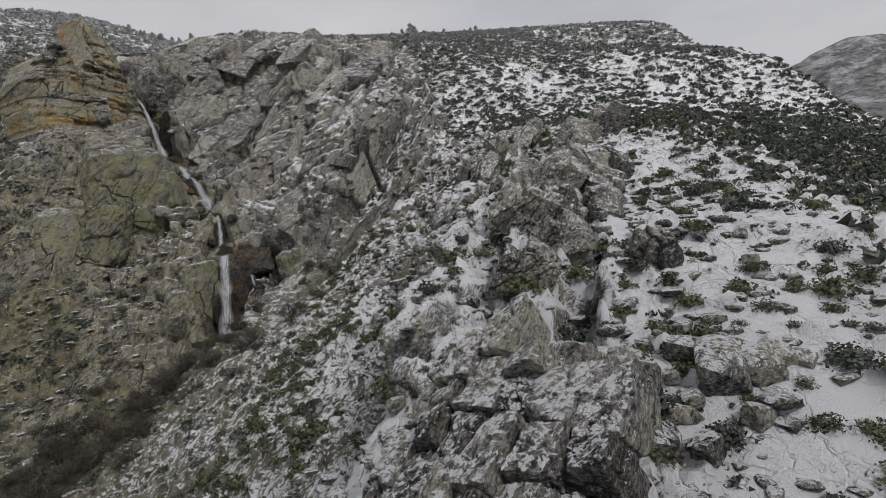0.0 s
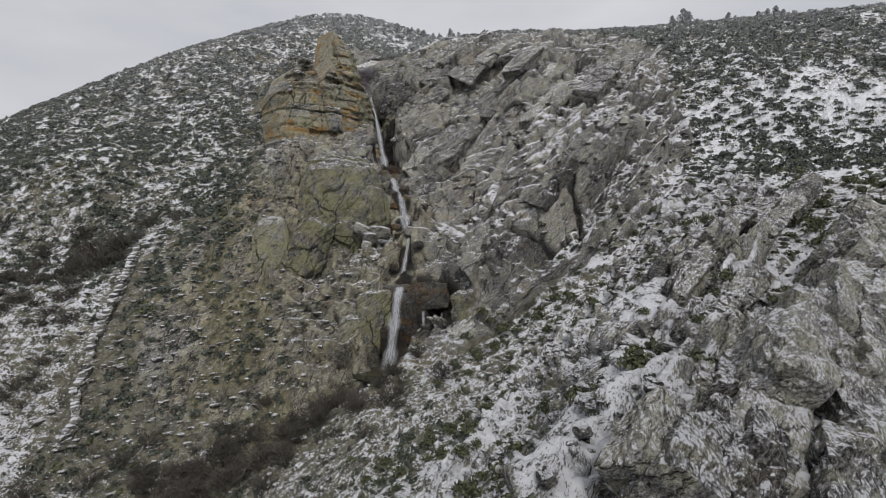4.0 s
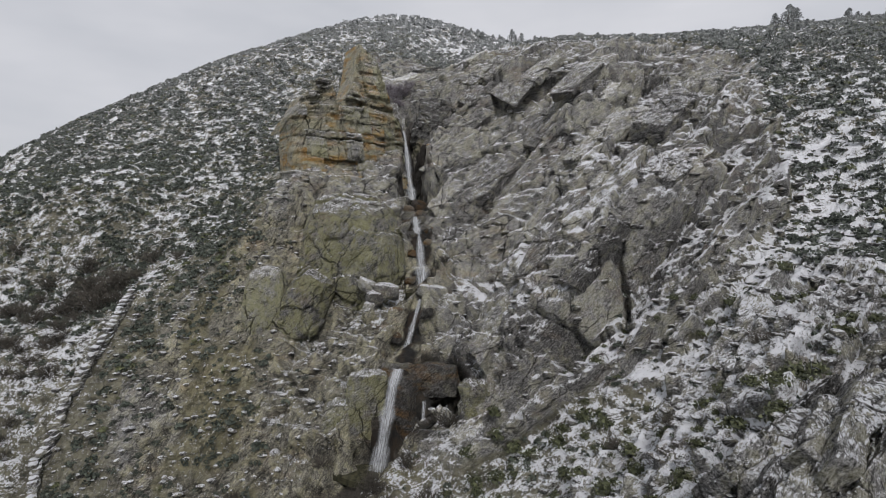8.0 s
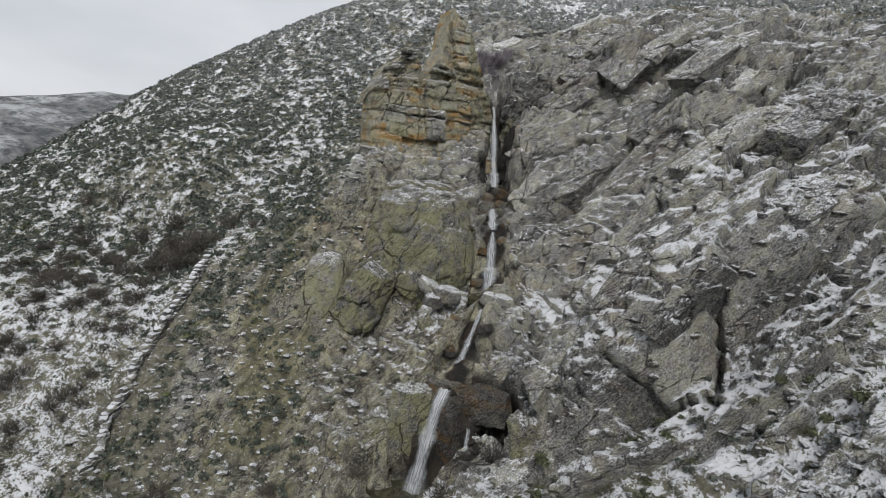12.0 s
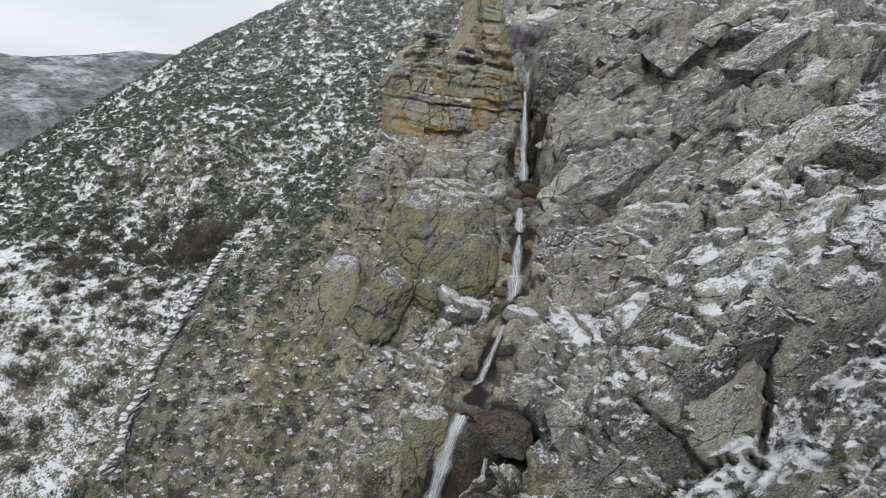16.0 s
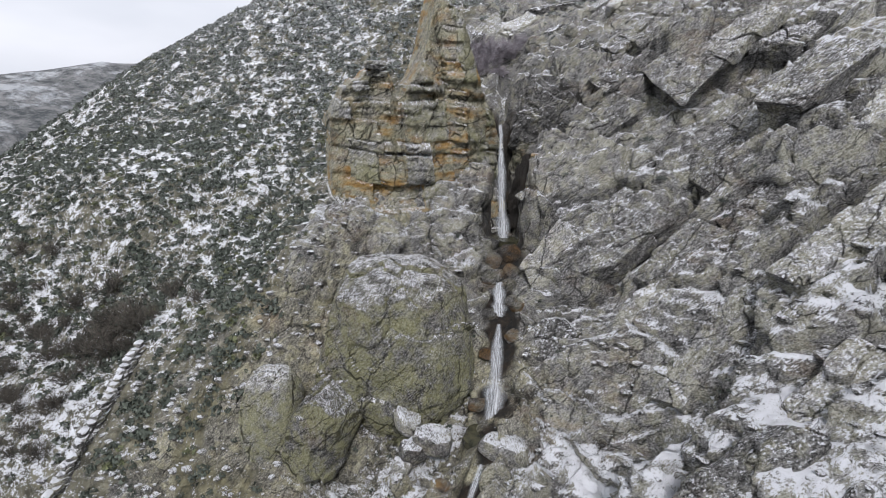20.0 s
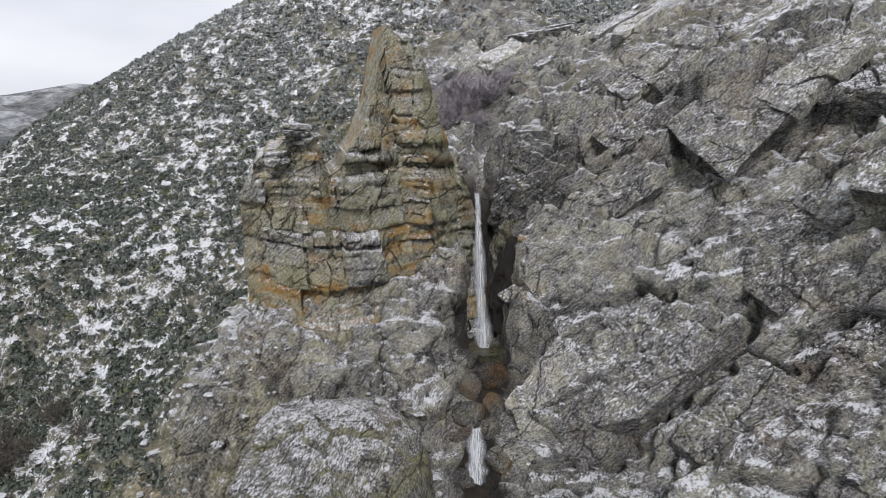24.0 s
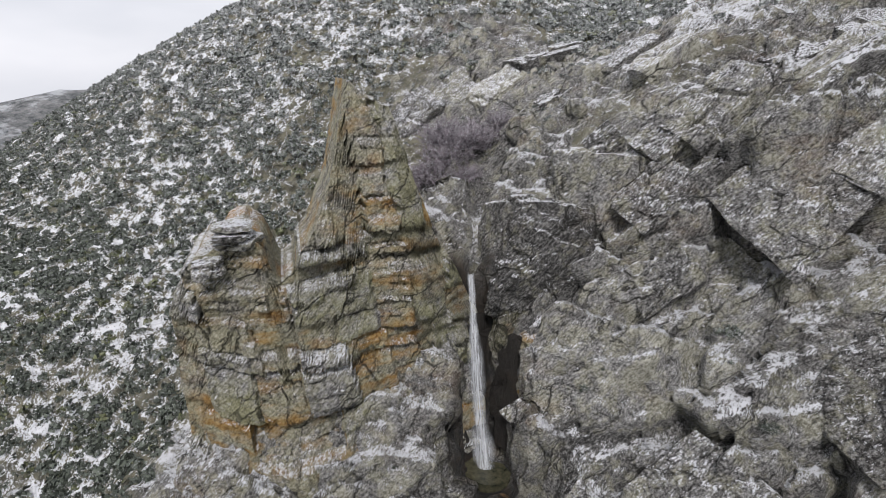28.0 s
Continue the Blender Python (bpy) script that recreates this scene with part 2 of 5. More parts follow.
def ground(x, y):
    """The hillside with its stream bed, the spur's crest and the shelf that carries the tower."""
    x, y = np.atleast_1d(np.asarray(x, float)), np.atleast_1d(np.asarray(y, float))
    z = broad(x, y)
    d, h = along(x, y, SPUR)
    z = z + (h - z) * 0.75 * np.exp(-((d / 4.0) ** 2))
    # the shelf behind the tower's blocks and the knoll behind the round boulder
    z = np.maximum(z, 14.4 - 5.5 * np.maximum(np.hypot((x + 15.2) / 1.15, (y - 75.2) / 1.35 - 0.5 * (x + 15.2)) - 2.5, 0))
    z = z - 2.0 * smooth(6.8, 3.5, np.hypot(x + 13, y - 58.5)) - 1.1 * smooth(4.2, 2.0, np.hypot((x + 16.4) / 1.3, y - 54))
    d, h = along(x, y, STREAM)
    steep = 1.3 + 5.5 * smooth(70, 72, y) * smooth(82, 78, y) + 1.5 * smooth(44, 46, y) * smooth(51, 49, y)
    cut = h + 0.05 * d + steep * np.maximum(d - 0.8 + 0.45 * smooth(74.5, 76.5, y), 0) ** 1.15
    cut = cut + 3.0 * smooth(80, 88, y)
    k = 0.9
    m = np.minimum(z, cut)
    return np.where(d < 9, m - k * 0.25 * np.maximum(1 - np.abs(z - cut) / k, 0) ** 2, z)


def ledges(s, thick, x, y, z, seed):
    """Overlapping beds: 0 to 1, swelling upwards across each bed and stepping back at its top."""
    s = s / thick + 0.30 * fbm(x / (5 * thick), y / (5 * thick), z / (5 * thick), 3, seed)
    i = np.floor(s)
    f = s - i
    own = hashed(i, i * 0 + seed, i * 0, seed)
    return (0.35 + 0.65 * own) * np.minimum(f ** 0.8, (1 - f) * 7)


def relief(x, y, z):
    """How far the rock stands out from the smooth ground along its normal, how rocky it is, and each slab's own number."""
    crag, bank, fins = masks(x, y)
    rock = np.maximum(crag, np.maximum(bank, fins))
    out = (0.05 + 0.03 * rock) * fbm(x / 0.8, y / 0.8, z / 0.8, 4, 40) + 0.2 * fbm(x / 4, y / 4, z / 4, 3, 41)
    # crag: great ribs that rise to the east, broken into slabs along their joints
    b1, b2 = 0.9 * fbm(x / 6, y / 6, z / 6, 3, 45), 0.9 * fbm(x / 6 + 9, y / 6, z / 6, 3, 46)
    f1, f2 = 0.16 * fbm(x / 1.2, y / 1.2, z / 1.2, 3, 47), 0.16 * fbm(x / 1.2 + 5, y / 1.2, z / 1.2, 3, 48)
    s = -0.72 * x + 0.10 * y + 0.70 * z + b1 + f1
    a = 0.66 * x + 0.45 * y + 0.60 * z + b2 + f2
    c = 0.20 * x - 0.88 * y + 0.42 * z
    low = smooth(68, 60, y)
    g = (1.9 + 1.0 * low) * ledges(s, 6.4, x, y, z, 51) + (0.25 + 0.5 * low) * ledges(s, 2.1, x, y, z, 52) + 0.12 * ledges(s, 0.7, x, y, z, 53)
    e1, own1, tilt1 = plates(a / 6.0, s / 3.1, c / 9.0, 61)
    g = g + 1.15 * (own1 - 0.5) + 1.1 * tilt1 - 0.55 * smooth(0.07, 0.0, e1)
    e2, own2, tilt2 = plates(a / 2.1, s / 1.1, c / 4.0, 65)
    g = g + 0.34 * (own2 - 0.5) + 0.30 * tilt2 - 0.22 * smooth(0.10, 0.0, e2) + 0.5 * fbm(x / 9, y / 9, z / 9, 3, 71)
    e3, own3, tilt3 = plates(a / 0.75, s / 0.5, c / 1.5, 67)
    g = g + (0.10 + 0.12 * low) * (own3 - 0.5) + 0.08 * tilt3
    for line in CLEFTS:
        d, deep = along(x + 2 * f1, y + 2 * f2, line)
        g = g - 1.1 * deep * smooth(0.6, 0.1, d) - 0.35 * deep * smooth(2.6, 0.4, d)
    for px, py, ra, rb, turn, high in SWELLS:
        q, w = math.cos(radians(turn)), math.sin(radians(turn))
        u, v = ((x - px) * q + (y - py) * w) / ra, (-(x - px) * w + (y - py) * q) / rb
        g = g + high * smooth(1.3, 0.35, np.hypot(u, v))
    out = out + crag * (g - 1.45)
    # banks: blocky, with flat-lying beds
    e4, own4, tilt4 = plates((x + f1) / 2.6, (y + f2) / 2.6, (z + b1) / 1.9, 81)
    b = 0.6 * ledges(0.12 * x + 0.1 * y + z, 1.9, x, y, z, 82) + 0.9 * (own4 - 0.5) + 0.5 * tilt4 - 0.35 * smooth(0.1, 0, e4)
    e5, own5, tilt5 = plates((x + f1) / 0.95, (y + f2) / 0.95, z / 0.75, 85)
    b = b + 0.30 * (own5 - 0.5) + 0.2 * tilt5 - 0.15 * smooth(0.12, 0, e5)
    out = out + bank * (b - 0.3)
    # spur: fins of thin beds standing on edge
    s = -0.72 * x + 0.50 * y + 0.48 * z + 0.4 * b1
    f = 1.15 * ledges(s, 2.4, x, y, z, 91) + 0.55 * ledges(s, 0.8, x, y, z, 92) + 0.22 * ledges(s, 0.35, x, y, z, 93)
    a = 0.6 * x + 0.75 * y
    e6, own6, tilt6 = plates(a / 2.4, s / 0.9, z / 2.0, 95)
    f = f + 0.8 * (own6 - 0.5) + 0.3 * tilt6 - 0.3 * smooth(0.12, 0, e6)
    out = out + fins * (1.4 * f - 0.35)
    # loose stones half sunk in the slopes
    c1, c2, own = cells(x / 0.85, y / 0.85, z / 0.85, 99)
    stone = np.minimum(np.maximum(0.42 - c1, 0) * 2.2, 0.35) * (own > 0.45)
    slab = np.where(crag > 0.3, 0.6 * own1 + 0.4 * own2, np.where(bank > 0.3, 0.5 * own4 + 0.5 * own5, 0.5 + 0.5 * (own6 - 0.5)))
    return out + stone * (1 - rock * 0.7), rock, slab


# ---- materials ----
def shader(name):
    m = bpy.data.materials.new(name)
    m.use_nodes = True
    return m, m.node_tree.nodes, m.node_tree.links, m.node_tree.nodes["Principled BSDF"]


def node(nt, kind, **inputs):
    n = nt.new(kind)
    for key, value in inputs.items():
        n.inputs[key.replace("_", " ")].default_value = value
    return n


def ramp(nt, lk, source, stops):
    n = nt.new("ShaderNodeValToRGB")
    e = n.color_ramp.elements
    while len(e) < len(stops):
        e.new(0.5)
    for k, (p, c) in enumerate(stops):
        e[k].position = p
        e[k].color = (*c, 1) if isinstance(c, tuple) else (c, c, c, 1)
    lk.new(source, n.inputs[0])
    return n.outputs[0]


def mixed(nt, lk, fac, a, b, how="MIX"):
    n = nt.new("ShaderNodeMix")
    n.data_type, n.blend_type = "RGBA", how
    for k, v in ((0, fac), (6, a), (7, b)):
        if isinstance(v, (float, int)):
            n.inputs[k].default_value = v
        elif isinstance(v, tuple):
            n.inputs[k].default_value = (*v, 1)
        else:
            lk.new(v, n.inputs[k])
    return n.outputs[2]


def maths(nt, lk, how, a, b=0.0, c=0.0):
    n = nt.new("ShaderNodeMath")
    n.operation = how
    for k, v in enumerate((a, b, c)):
        if isinstance(v, (float, int)):
            n.inputs[k].default_value = v
        else:
            lk.new(v, n.inputs[k])
    return n.outputs[0]


def noise_at(nt, lk, co, scale, detail=5.0, rough=0.6, stretch=None):
    if stretch:
        mp = nt.new("ShaderNodeMapping")
        mp.vector_type = "TEXTURE"
        mp.inputs["Scale"].default_value = [1 / v for v in stretch[:3]]
        if len(stretch) > 3:
            mp.inputs["Rotation"].default_value = stretch[3:]
        lk.new(co, mp.inputs[0])
        co = mp.outputs[0]
    n = node(nt, "ShaderNodeTexNoise", Scale=scale, Detail=detail, Roughness=rough)
    lk.new(co, n.inputs["Vector"])
    return n.outputs["Fac"]


SNOW = (0.89, 0.905, 0.94)


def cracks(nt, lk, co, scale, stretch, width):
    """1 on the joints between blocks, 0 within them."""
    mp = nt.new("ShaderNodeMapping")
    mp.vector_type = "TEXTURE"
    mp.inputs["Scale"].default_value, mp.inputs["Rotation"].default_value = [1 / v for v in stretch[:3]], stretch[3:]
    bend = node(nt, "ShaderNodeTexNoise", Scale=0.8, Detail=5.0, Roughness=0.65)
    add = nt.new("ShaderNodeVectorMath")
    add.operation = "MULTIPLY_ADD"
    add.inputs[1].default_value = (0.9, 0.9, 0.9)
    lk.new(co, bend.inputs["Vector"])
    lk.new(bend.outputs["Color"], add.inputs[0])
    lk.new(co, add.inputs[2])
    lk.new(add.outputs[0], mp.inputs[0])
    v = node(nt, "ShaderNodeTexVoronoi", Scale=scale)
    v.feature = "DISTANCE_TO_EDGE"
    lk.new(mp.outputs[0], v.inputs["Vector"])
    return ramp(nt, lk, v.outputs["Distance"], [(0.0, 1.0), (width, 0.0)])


BEDS = (0.5, 0.7, 1.6, 0.25, -0.75, 0.0)


def stone_colour(nt, lk, co, ochre, slab):
    """Grey schist: each slab a shade of its own, fine grain along the beds, lichen, stains and dark joints."""
    fine, mid, big = noise_at(nt, lk, co, 9.0, 6, 0.78), noise_at(nt, lk, co, 1.1, 7, 0.7), noise_at(nt, lk, co, 0.23, 4)
    grain = noise_at(nt, lk, co, 5.0, 9, 0.78, (0.5, 0.6, 3.0, 0.25, -0.75, 0.0))
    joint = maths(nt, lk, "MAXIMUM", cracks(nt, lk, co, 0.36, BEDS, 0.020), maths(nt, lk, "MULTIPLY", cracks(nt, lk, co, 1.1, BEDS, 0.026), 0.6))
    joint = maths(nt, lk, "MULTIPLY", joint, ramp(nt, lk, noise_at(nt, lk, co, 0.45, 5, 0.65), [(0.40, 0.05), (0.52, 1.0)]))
    tone = maths(nt, lk, "ADD", maths(nt, lk, "MULTIPLY", fine, 0.55), maths(nt, lk, "MULTIPLY", grain, 0.45))
    tone = maths(nt, lk, "ADD", tone, maths(nt, lk, "MULTIPLY_ADD", slab, 0.10, -0.05))
    tone = maths(nt, lk, "ADD", tone, maths(nt, lk, "MULTIPLY_ADD", mid, 0.16, -0.08))
    col = ramp(nt, lk, tone, [(0.415, (0.024, 0.023, 0.022)), (0.46, (0.110, 0.108, 0.103)), (0.53, (0.305, 0.30, 0.29)), (0.60, (0.62, 0.615, 0.60))])
    lichen = ramp(nt, lk, maths(nt, lk, "ADD", mid, maths(nt, lk, "MULTIPLY_ADD", slab, 0.14, -0.07)), [(0.48, 0.0), (0.59, 0.55)])
    col = mixed(nt, lk, lichen, col, ramp(nt, lk, tone, [(0.38, (0.035, 0.033, 0.016)), (0.47, (0.20, 0.192, 0.108)), (0.60, (0.52, 0.505, 0.375))]))
    rust = maths(nt, lk, "MULTIPLY", ramp(nt, lk, big, [(0.52 - 0.10 * ochre, 0.0), (0.66 - 0.10 * ochre, min(1.0, 0.12 + 0.85 * ochre))]), ramp(nt, lk, noise_at(nt, lk, co, 0.8, 6, 0.65, (0.5, 0.5, 1.6)), [(0.46, 0.0), (0.60, 1.0)]))
    col = mixed(nt, lk, rust, col, ramp(nt, lk, tone, [(0.38, (0.08, 0.040, 0.010)), (0.5, (0.34, 0.180, 0.050)), (0.62, (0.52, 0.34, 0.14))]))
    dark = ramp(nt, lk, noise_at(nt, lk, co, 0.5, 7, 0.75, (1.6, 1.6, 0.35)), [(0.58, 0.0), (0.68, 0.4)])
    col = mixed(nt, lk, dark, col, (0.045, 0.043, 0.040))
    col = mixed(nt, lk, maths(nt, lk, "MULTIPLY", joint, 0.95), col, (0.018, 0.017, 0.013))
    if ochre >= 1:
        col = mixed(nt, lk, 0.4, col, (1.0, 0.93, 0.72), "MULTIPLY")
    return col, maths(nt, lk, "SUBTRACT", maths(nt, lk, "MULTIPLY", fine, 0.6), maths(nt, lk, "MULTIPLY", joint, 0.9)), grain


def flecks(nt, lk, co, clumps=1.5):
    """Grains and clumps of snow, about 0."""
    speck = maths(nt, lk, "MULTIPLY_ADD", noise_at(nt, lk, co, 8.0, 9, 0.8, (0.6, 0.7, 2.2, 0.25, -0.75, 0.0)), 3.0, -1.5)
    clump = maths(nt, lk, "MULTIPLY_ADD", noise_at(nt, lk, co, 2.0, 4, 0.65), clumps, -0.5 * clumps)
    return maths(nt, lk, "ADD", speck, clump)


def rock_material(name, ochre=0.0, snow=1.0, wet=0.0, green=0.0, lay=-0.30):
    m, nt, lk, p = shader(name)
    geo = nt.new("ShaderNodeNewGeometry")
    co = geo.outputs["Position"]
    info = nt.new("ShaderNodeObjectInfo")
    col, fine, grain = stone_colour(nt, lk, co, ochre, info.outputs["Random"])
    up = nt.new("ShaderNodeSeparateXYZ")
    lk.new(geo.outputs["Normal"], up.inputs[0])
    lie = maths(nt, lk, "ADD", maths(nt, lk, "MULTIPLY_ADD", up.outputs[2], 0.85, lay), flecks(nt, lk, co, 0.8))
    white = maths(nt, lk, "MULTIPLY", ramp(nt, lk, lie, [(0.43, 0.0), (0.48, 0.95)]), snow)
    if green:
        moss = maths(nt, lk, "MULTIPLY", ramp(nt, lk, up.outputs[2], [(0.30, 1.0), (0.75, 0.15)]), ramp(nt, lk, noise_at(nt, lk, co, 0.7, 7, 0.75), [(0.40, 0.0), (0.55, green)]))
        col = mixed(nt, lk, moss, col, ramp(nt, lk, fine, [(0.16, (0.09, 0.088, 0.035)), (0.30, (0.30, 0.295, 0.145)), (0.42, (0.52, 0.515, 0.34))]))
    # darkens for damp; the highest value also paints in the cleft's shade
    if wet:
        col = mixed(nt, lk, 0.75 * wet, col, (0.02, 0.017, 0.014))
    lk.new(mixed(nt, lk, white, col, SNOW), p.inputs["Base Color"])
    p.inputs["Roughness"].default_value = 0.7 if wet else 0.85
    p.inputs["Specular IOR Level"].default_value = 0.3
    bump = node(nt, "ShaderNodeBump", Strength=1.0, Distance=0.3)
    lk.new(maths(nt, lk, "ADD", fine, maths(nt, lk, "MULTIPLY", grain, 1.0)), bump.inputs["Height"])
    lk.new(bump.outputs[0], p.inputs["Normal"])
    return m


def hillside_material():
    m, nt, lk, p = shader("hillside")
    geo = nt.new("ShaderNodeNewGeometry")
    co = geo.outputs["Position"]
    slab = nt.new("ShaderNodeAttribute")
    slab.attribute_name = "slab"
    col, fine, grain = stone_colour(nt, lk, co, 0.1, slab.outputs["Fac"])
    up = nt.new("ShaderNodeSeparateXYZ")
    lk.new(geo.outputs["Normal"], up.inputs[0])
    rock, cover = nt.new("ShaderNodeAttribute"), nt.new("ShaderNodeAttribute")
    rock.attribute_name, cover.attribute_name = "rock", "cover"
    mid = noise_at(nt, lk, co, 0.9, 7, 0.7)
    soil = mixed(nt, lk, ramp(nt, lk, mid, [(0.38, 0.0), (0.62, 1.0)]), (0.060, 0.057, 0.038), (0.25, 0.238, 0.168))
    soil = mixed(nt, lk, ramp(nt, lk, noise_at(nt, lk, co, 2.6, 8, 0.75), [(0.50, 0.0), (0.58, 0.8)]), soil, col)
    ground_col = mixed(nt, lk, ramp(nt, lk, rock.outputs["Fac"], [(0.25, 0.0), (0.55, 1.0)]), soil, col)
    olive = nt.new("ShaderNodeAttribute")
    olive.attribute_name = "olive"
    ground_col = mixed(nt, lk, olive.outputs["Fac"], ground_col, (1.0, 0.95, 0.70), "MULTIPLY")
    # snow lies on what faces up, thickest where the cover says
    patch = flecks(nt, lk, co, 0.9)
    drift = maths(nt, lk, "ADD", maths(nt, lk, "MULTIPLY_ADD", noise_at(nt, lk, co, 1.3, 7, 0.68), 1.7, -0.85), maths(nt, lk, "MULTIPLY_ADD", noise_at(nt, lk, co, 5.5, 7, 0.75), 2.2, -1.1))
    wide = maths(nt, lk, "MULTIPLY_ADD", noise_at(nt, lk, co, 0.22, 4, 0.6), 0.8, -0.4)
    steep = maths(nt, lk, "MULTIPLY_ADD", up.outputs[2], 1.15, -0.51)
    open_lie = maths(nt, lk, "ADD", maths(nt, lk, "MULTIPLY_ADD", up.outputs[2], 0.5, -0.02), drift)
    lie = mixed(nt, lk, rock.outputs["Fac"], open_lie, maths(nt, lk, "ADD", steep, patch))
    lie = maths(nt, lk, "ADD", lie, maths(nt, lk, "ADD", wide, cover.outputs["Fac"]))
    white = ramp(nt, lk, lie, [(0.43, 0.0), (0.49, 1.0)])
    wet = nt.new("ShaderNodeAttribute")
    wet.attribute_name = "wet"
    # wet stone, near-black to put the cleft's and cave's shade into its colour
    soaked_shade = mixed(nt, lk, ramp(nt, lk, mid, [(0.45, 0.0), (0.60, 1.0)]), (0.006, 0.006, 0.005), (0.034, 0.022, 0.012))
    ground_col = mixed(nt, lk, wet.outputs["Fac"], ground_col, soaked_shade)
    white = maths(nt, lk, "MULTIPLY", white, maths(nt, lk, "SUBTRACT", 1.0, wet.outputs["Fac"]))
    # woods and snow fields of the hills across the valley, haze mixed into their colours
    far = nt.new("ShaderNodeAttribute")
    far.attribute_name = "far"
    fields = ramp(nt, lk, noise_at(nt, lk, co, 0.06, 9, 0.75), [(0.50, 0.0), (0.60, 0.5)])
    hazy_woods = mixed(nt, lk, fields, ramp(nt, lk, noise_at(nt, lk, co, 0.16, 6, 0.75), [(0.40, (0.045, 0.052, 0.055)), (0.60, (0.20, 0.20, 0.20))]), (0.62, 0.65, 0.68))
    ground_col = mixed(nt, lk, far.outputs["Fac"], ground_col, hazy_woods)
    white = maths(nt, lk, "MULTIPLY", white, maths(nt, lk, "SUBTRACT", 1.0, far.outputs["Fac"]))
    lk.new(mixed(nt, lk, white, ground_col, SNOW), p.inputs["Base Color"])
    lk.new(maths(nt, lk, "MULTIPLY_ADD", wet.outputs["Fac"], -0.15, 0.85), p.inputs["Roughness"])
    bump = node(nt, "ShaderNodeBump", Strength=1.0, Distance=0.3)
    lk.new(maths(nt, lk, "ADD", fine, maths(nt, lk, "ADD", maths(nt, lk, "MULTIPLY", grain, 0.8), maths(nt, lk, "MULTIPLY", white, 0.25))), bump.inputs["Height"])
    lk.new(bump.outputs[0], p.inputs["Normal"])
    return m


def plain_material(name, dark, light, scale=6.0, rough=0.8, snow=0.0):
    m, nt, lk, p = shader(name)
    geo, info = nt.new("ShaderNodeNewGeometry"), nt.new("ShaderNodeObjectInfo")
    co = geo.outputs["Position"]
    n = noise_at(nt, lk, co, scale, 4, 0.7)
    shade = maths(nt, lk, "ADD", n, maths(nt, lk, "MULTIPLY_ADD", geo.outputs["Random Per Island"], 0.5, -0.25))
    shade = maths(nt, lk, "ADD", shade, maths(nt, lk, "MULTIPLY_ADD", info.outputs["Random"], 0.3, -0.15))
    col = ramp(nt, lk, shade, [(0.25, dark), (0.8, light)])
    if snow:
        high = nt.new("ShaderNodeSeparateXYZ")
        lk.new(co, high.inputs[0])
        # snow flecks whiten with height, painting in the mist of the upper hill
        rime_mist = maths(nt, lk, "MULTIPLY_ADD", maths(nt, lk, "SUBTRACT", high.outputs[2], 12.0), 0.006, 0.0)
        frost_mist = ramp(nt, lk, maths(nt, lk, "ADD", rime_mist, noise_at(nt, lk, co, 7.0, 4, 0.7)), [(0.50, 0.0), (0.64, snow)])
        col = mixed(nt, lk, frost_mist, col, SNOW)
    lk.new(col, p.inputs["Base Color"])
    p.inputs["Roughness"].default_value = rough
    return m


M_LAND = hillside_material()
M_ROCK, M_OCHRE, M_WET_SHADE = rock_material("schist"), rock_material("stained_schist", 1.3, 0.85, green=0.3, lay=-0.34), rock_material("shaded_wet_rock", 0.8, 0.0, 1.28)
M_WETOCHRE = rock_material("rusty_wet_rock", 0.95, 0.0, 0.7)
M_CAPPED = rock_material("snow_capped_stone", 0.0, 1.0, lay=0.0)
M_LICHEN = rock_material("lichened_schist", 0.1, 0.9, 0.0, 0.72, lay=-0.38)
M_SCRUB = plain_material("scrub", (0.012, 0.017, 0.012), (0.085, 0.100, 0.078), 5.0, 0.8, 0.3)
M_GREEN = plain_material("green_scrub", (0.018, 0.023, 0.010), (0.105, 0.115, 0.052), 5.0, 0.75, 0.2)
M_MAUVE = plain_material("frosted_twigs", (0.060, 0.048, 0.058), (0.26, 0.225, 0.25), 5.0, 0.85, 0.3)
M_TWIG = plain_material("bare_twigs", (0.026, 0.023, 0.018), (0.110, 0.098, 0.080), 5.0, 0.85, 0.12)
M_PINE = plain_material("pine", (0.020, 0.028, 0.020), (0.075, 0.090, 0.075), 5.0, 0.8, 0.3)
M_BARK = plain_material("bark", (0.05, 0.04, 0.035), (0.16, 0.14, 0.12), 8.0)


# ---- the ground sheet ----
def lines(spans, far, growth=1.13):
    """Grid lines: (from, to, step) spans joined, then widening outwards."""
    mid = []
    for a, b, step in spans:
        mid += list(np.arange(a, b - step / 2, step))
    mid.append(spans[-1][1])
    low, high = [], []
    for side, sign, step in ((low, -1, spans[0][2]), (high, 1, spans[-1][2])):
        p = mid[0] if sign < 0 else mid[-1]
        q = p
        while abs(q - p) < far:
            step *= growth
            q += sign * step
            side.append(q)
    return np.array(low[::-1] + mid + high)


def grid_mesh(name, nx, ny, points):
    me = bpy.data.meshes.new(name)
    i = np.arange((ny - 1) * (nx - 1))
    a = (i // (nx - 1)) * nx + i % (nx - 1)
    faces = np.stack([a, a + 1, a + nx + 1, a + nx], 1)
    return arrays_mesh(me, points, faces)


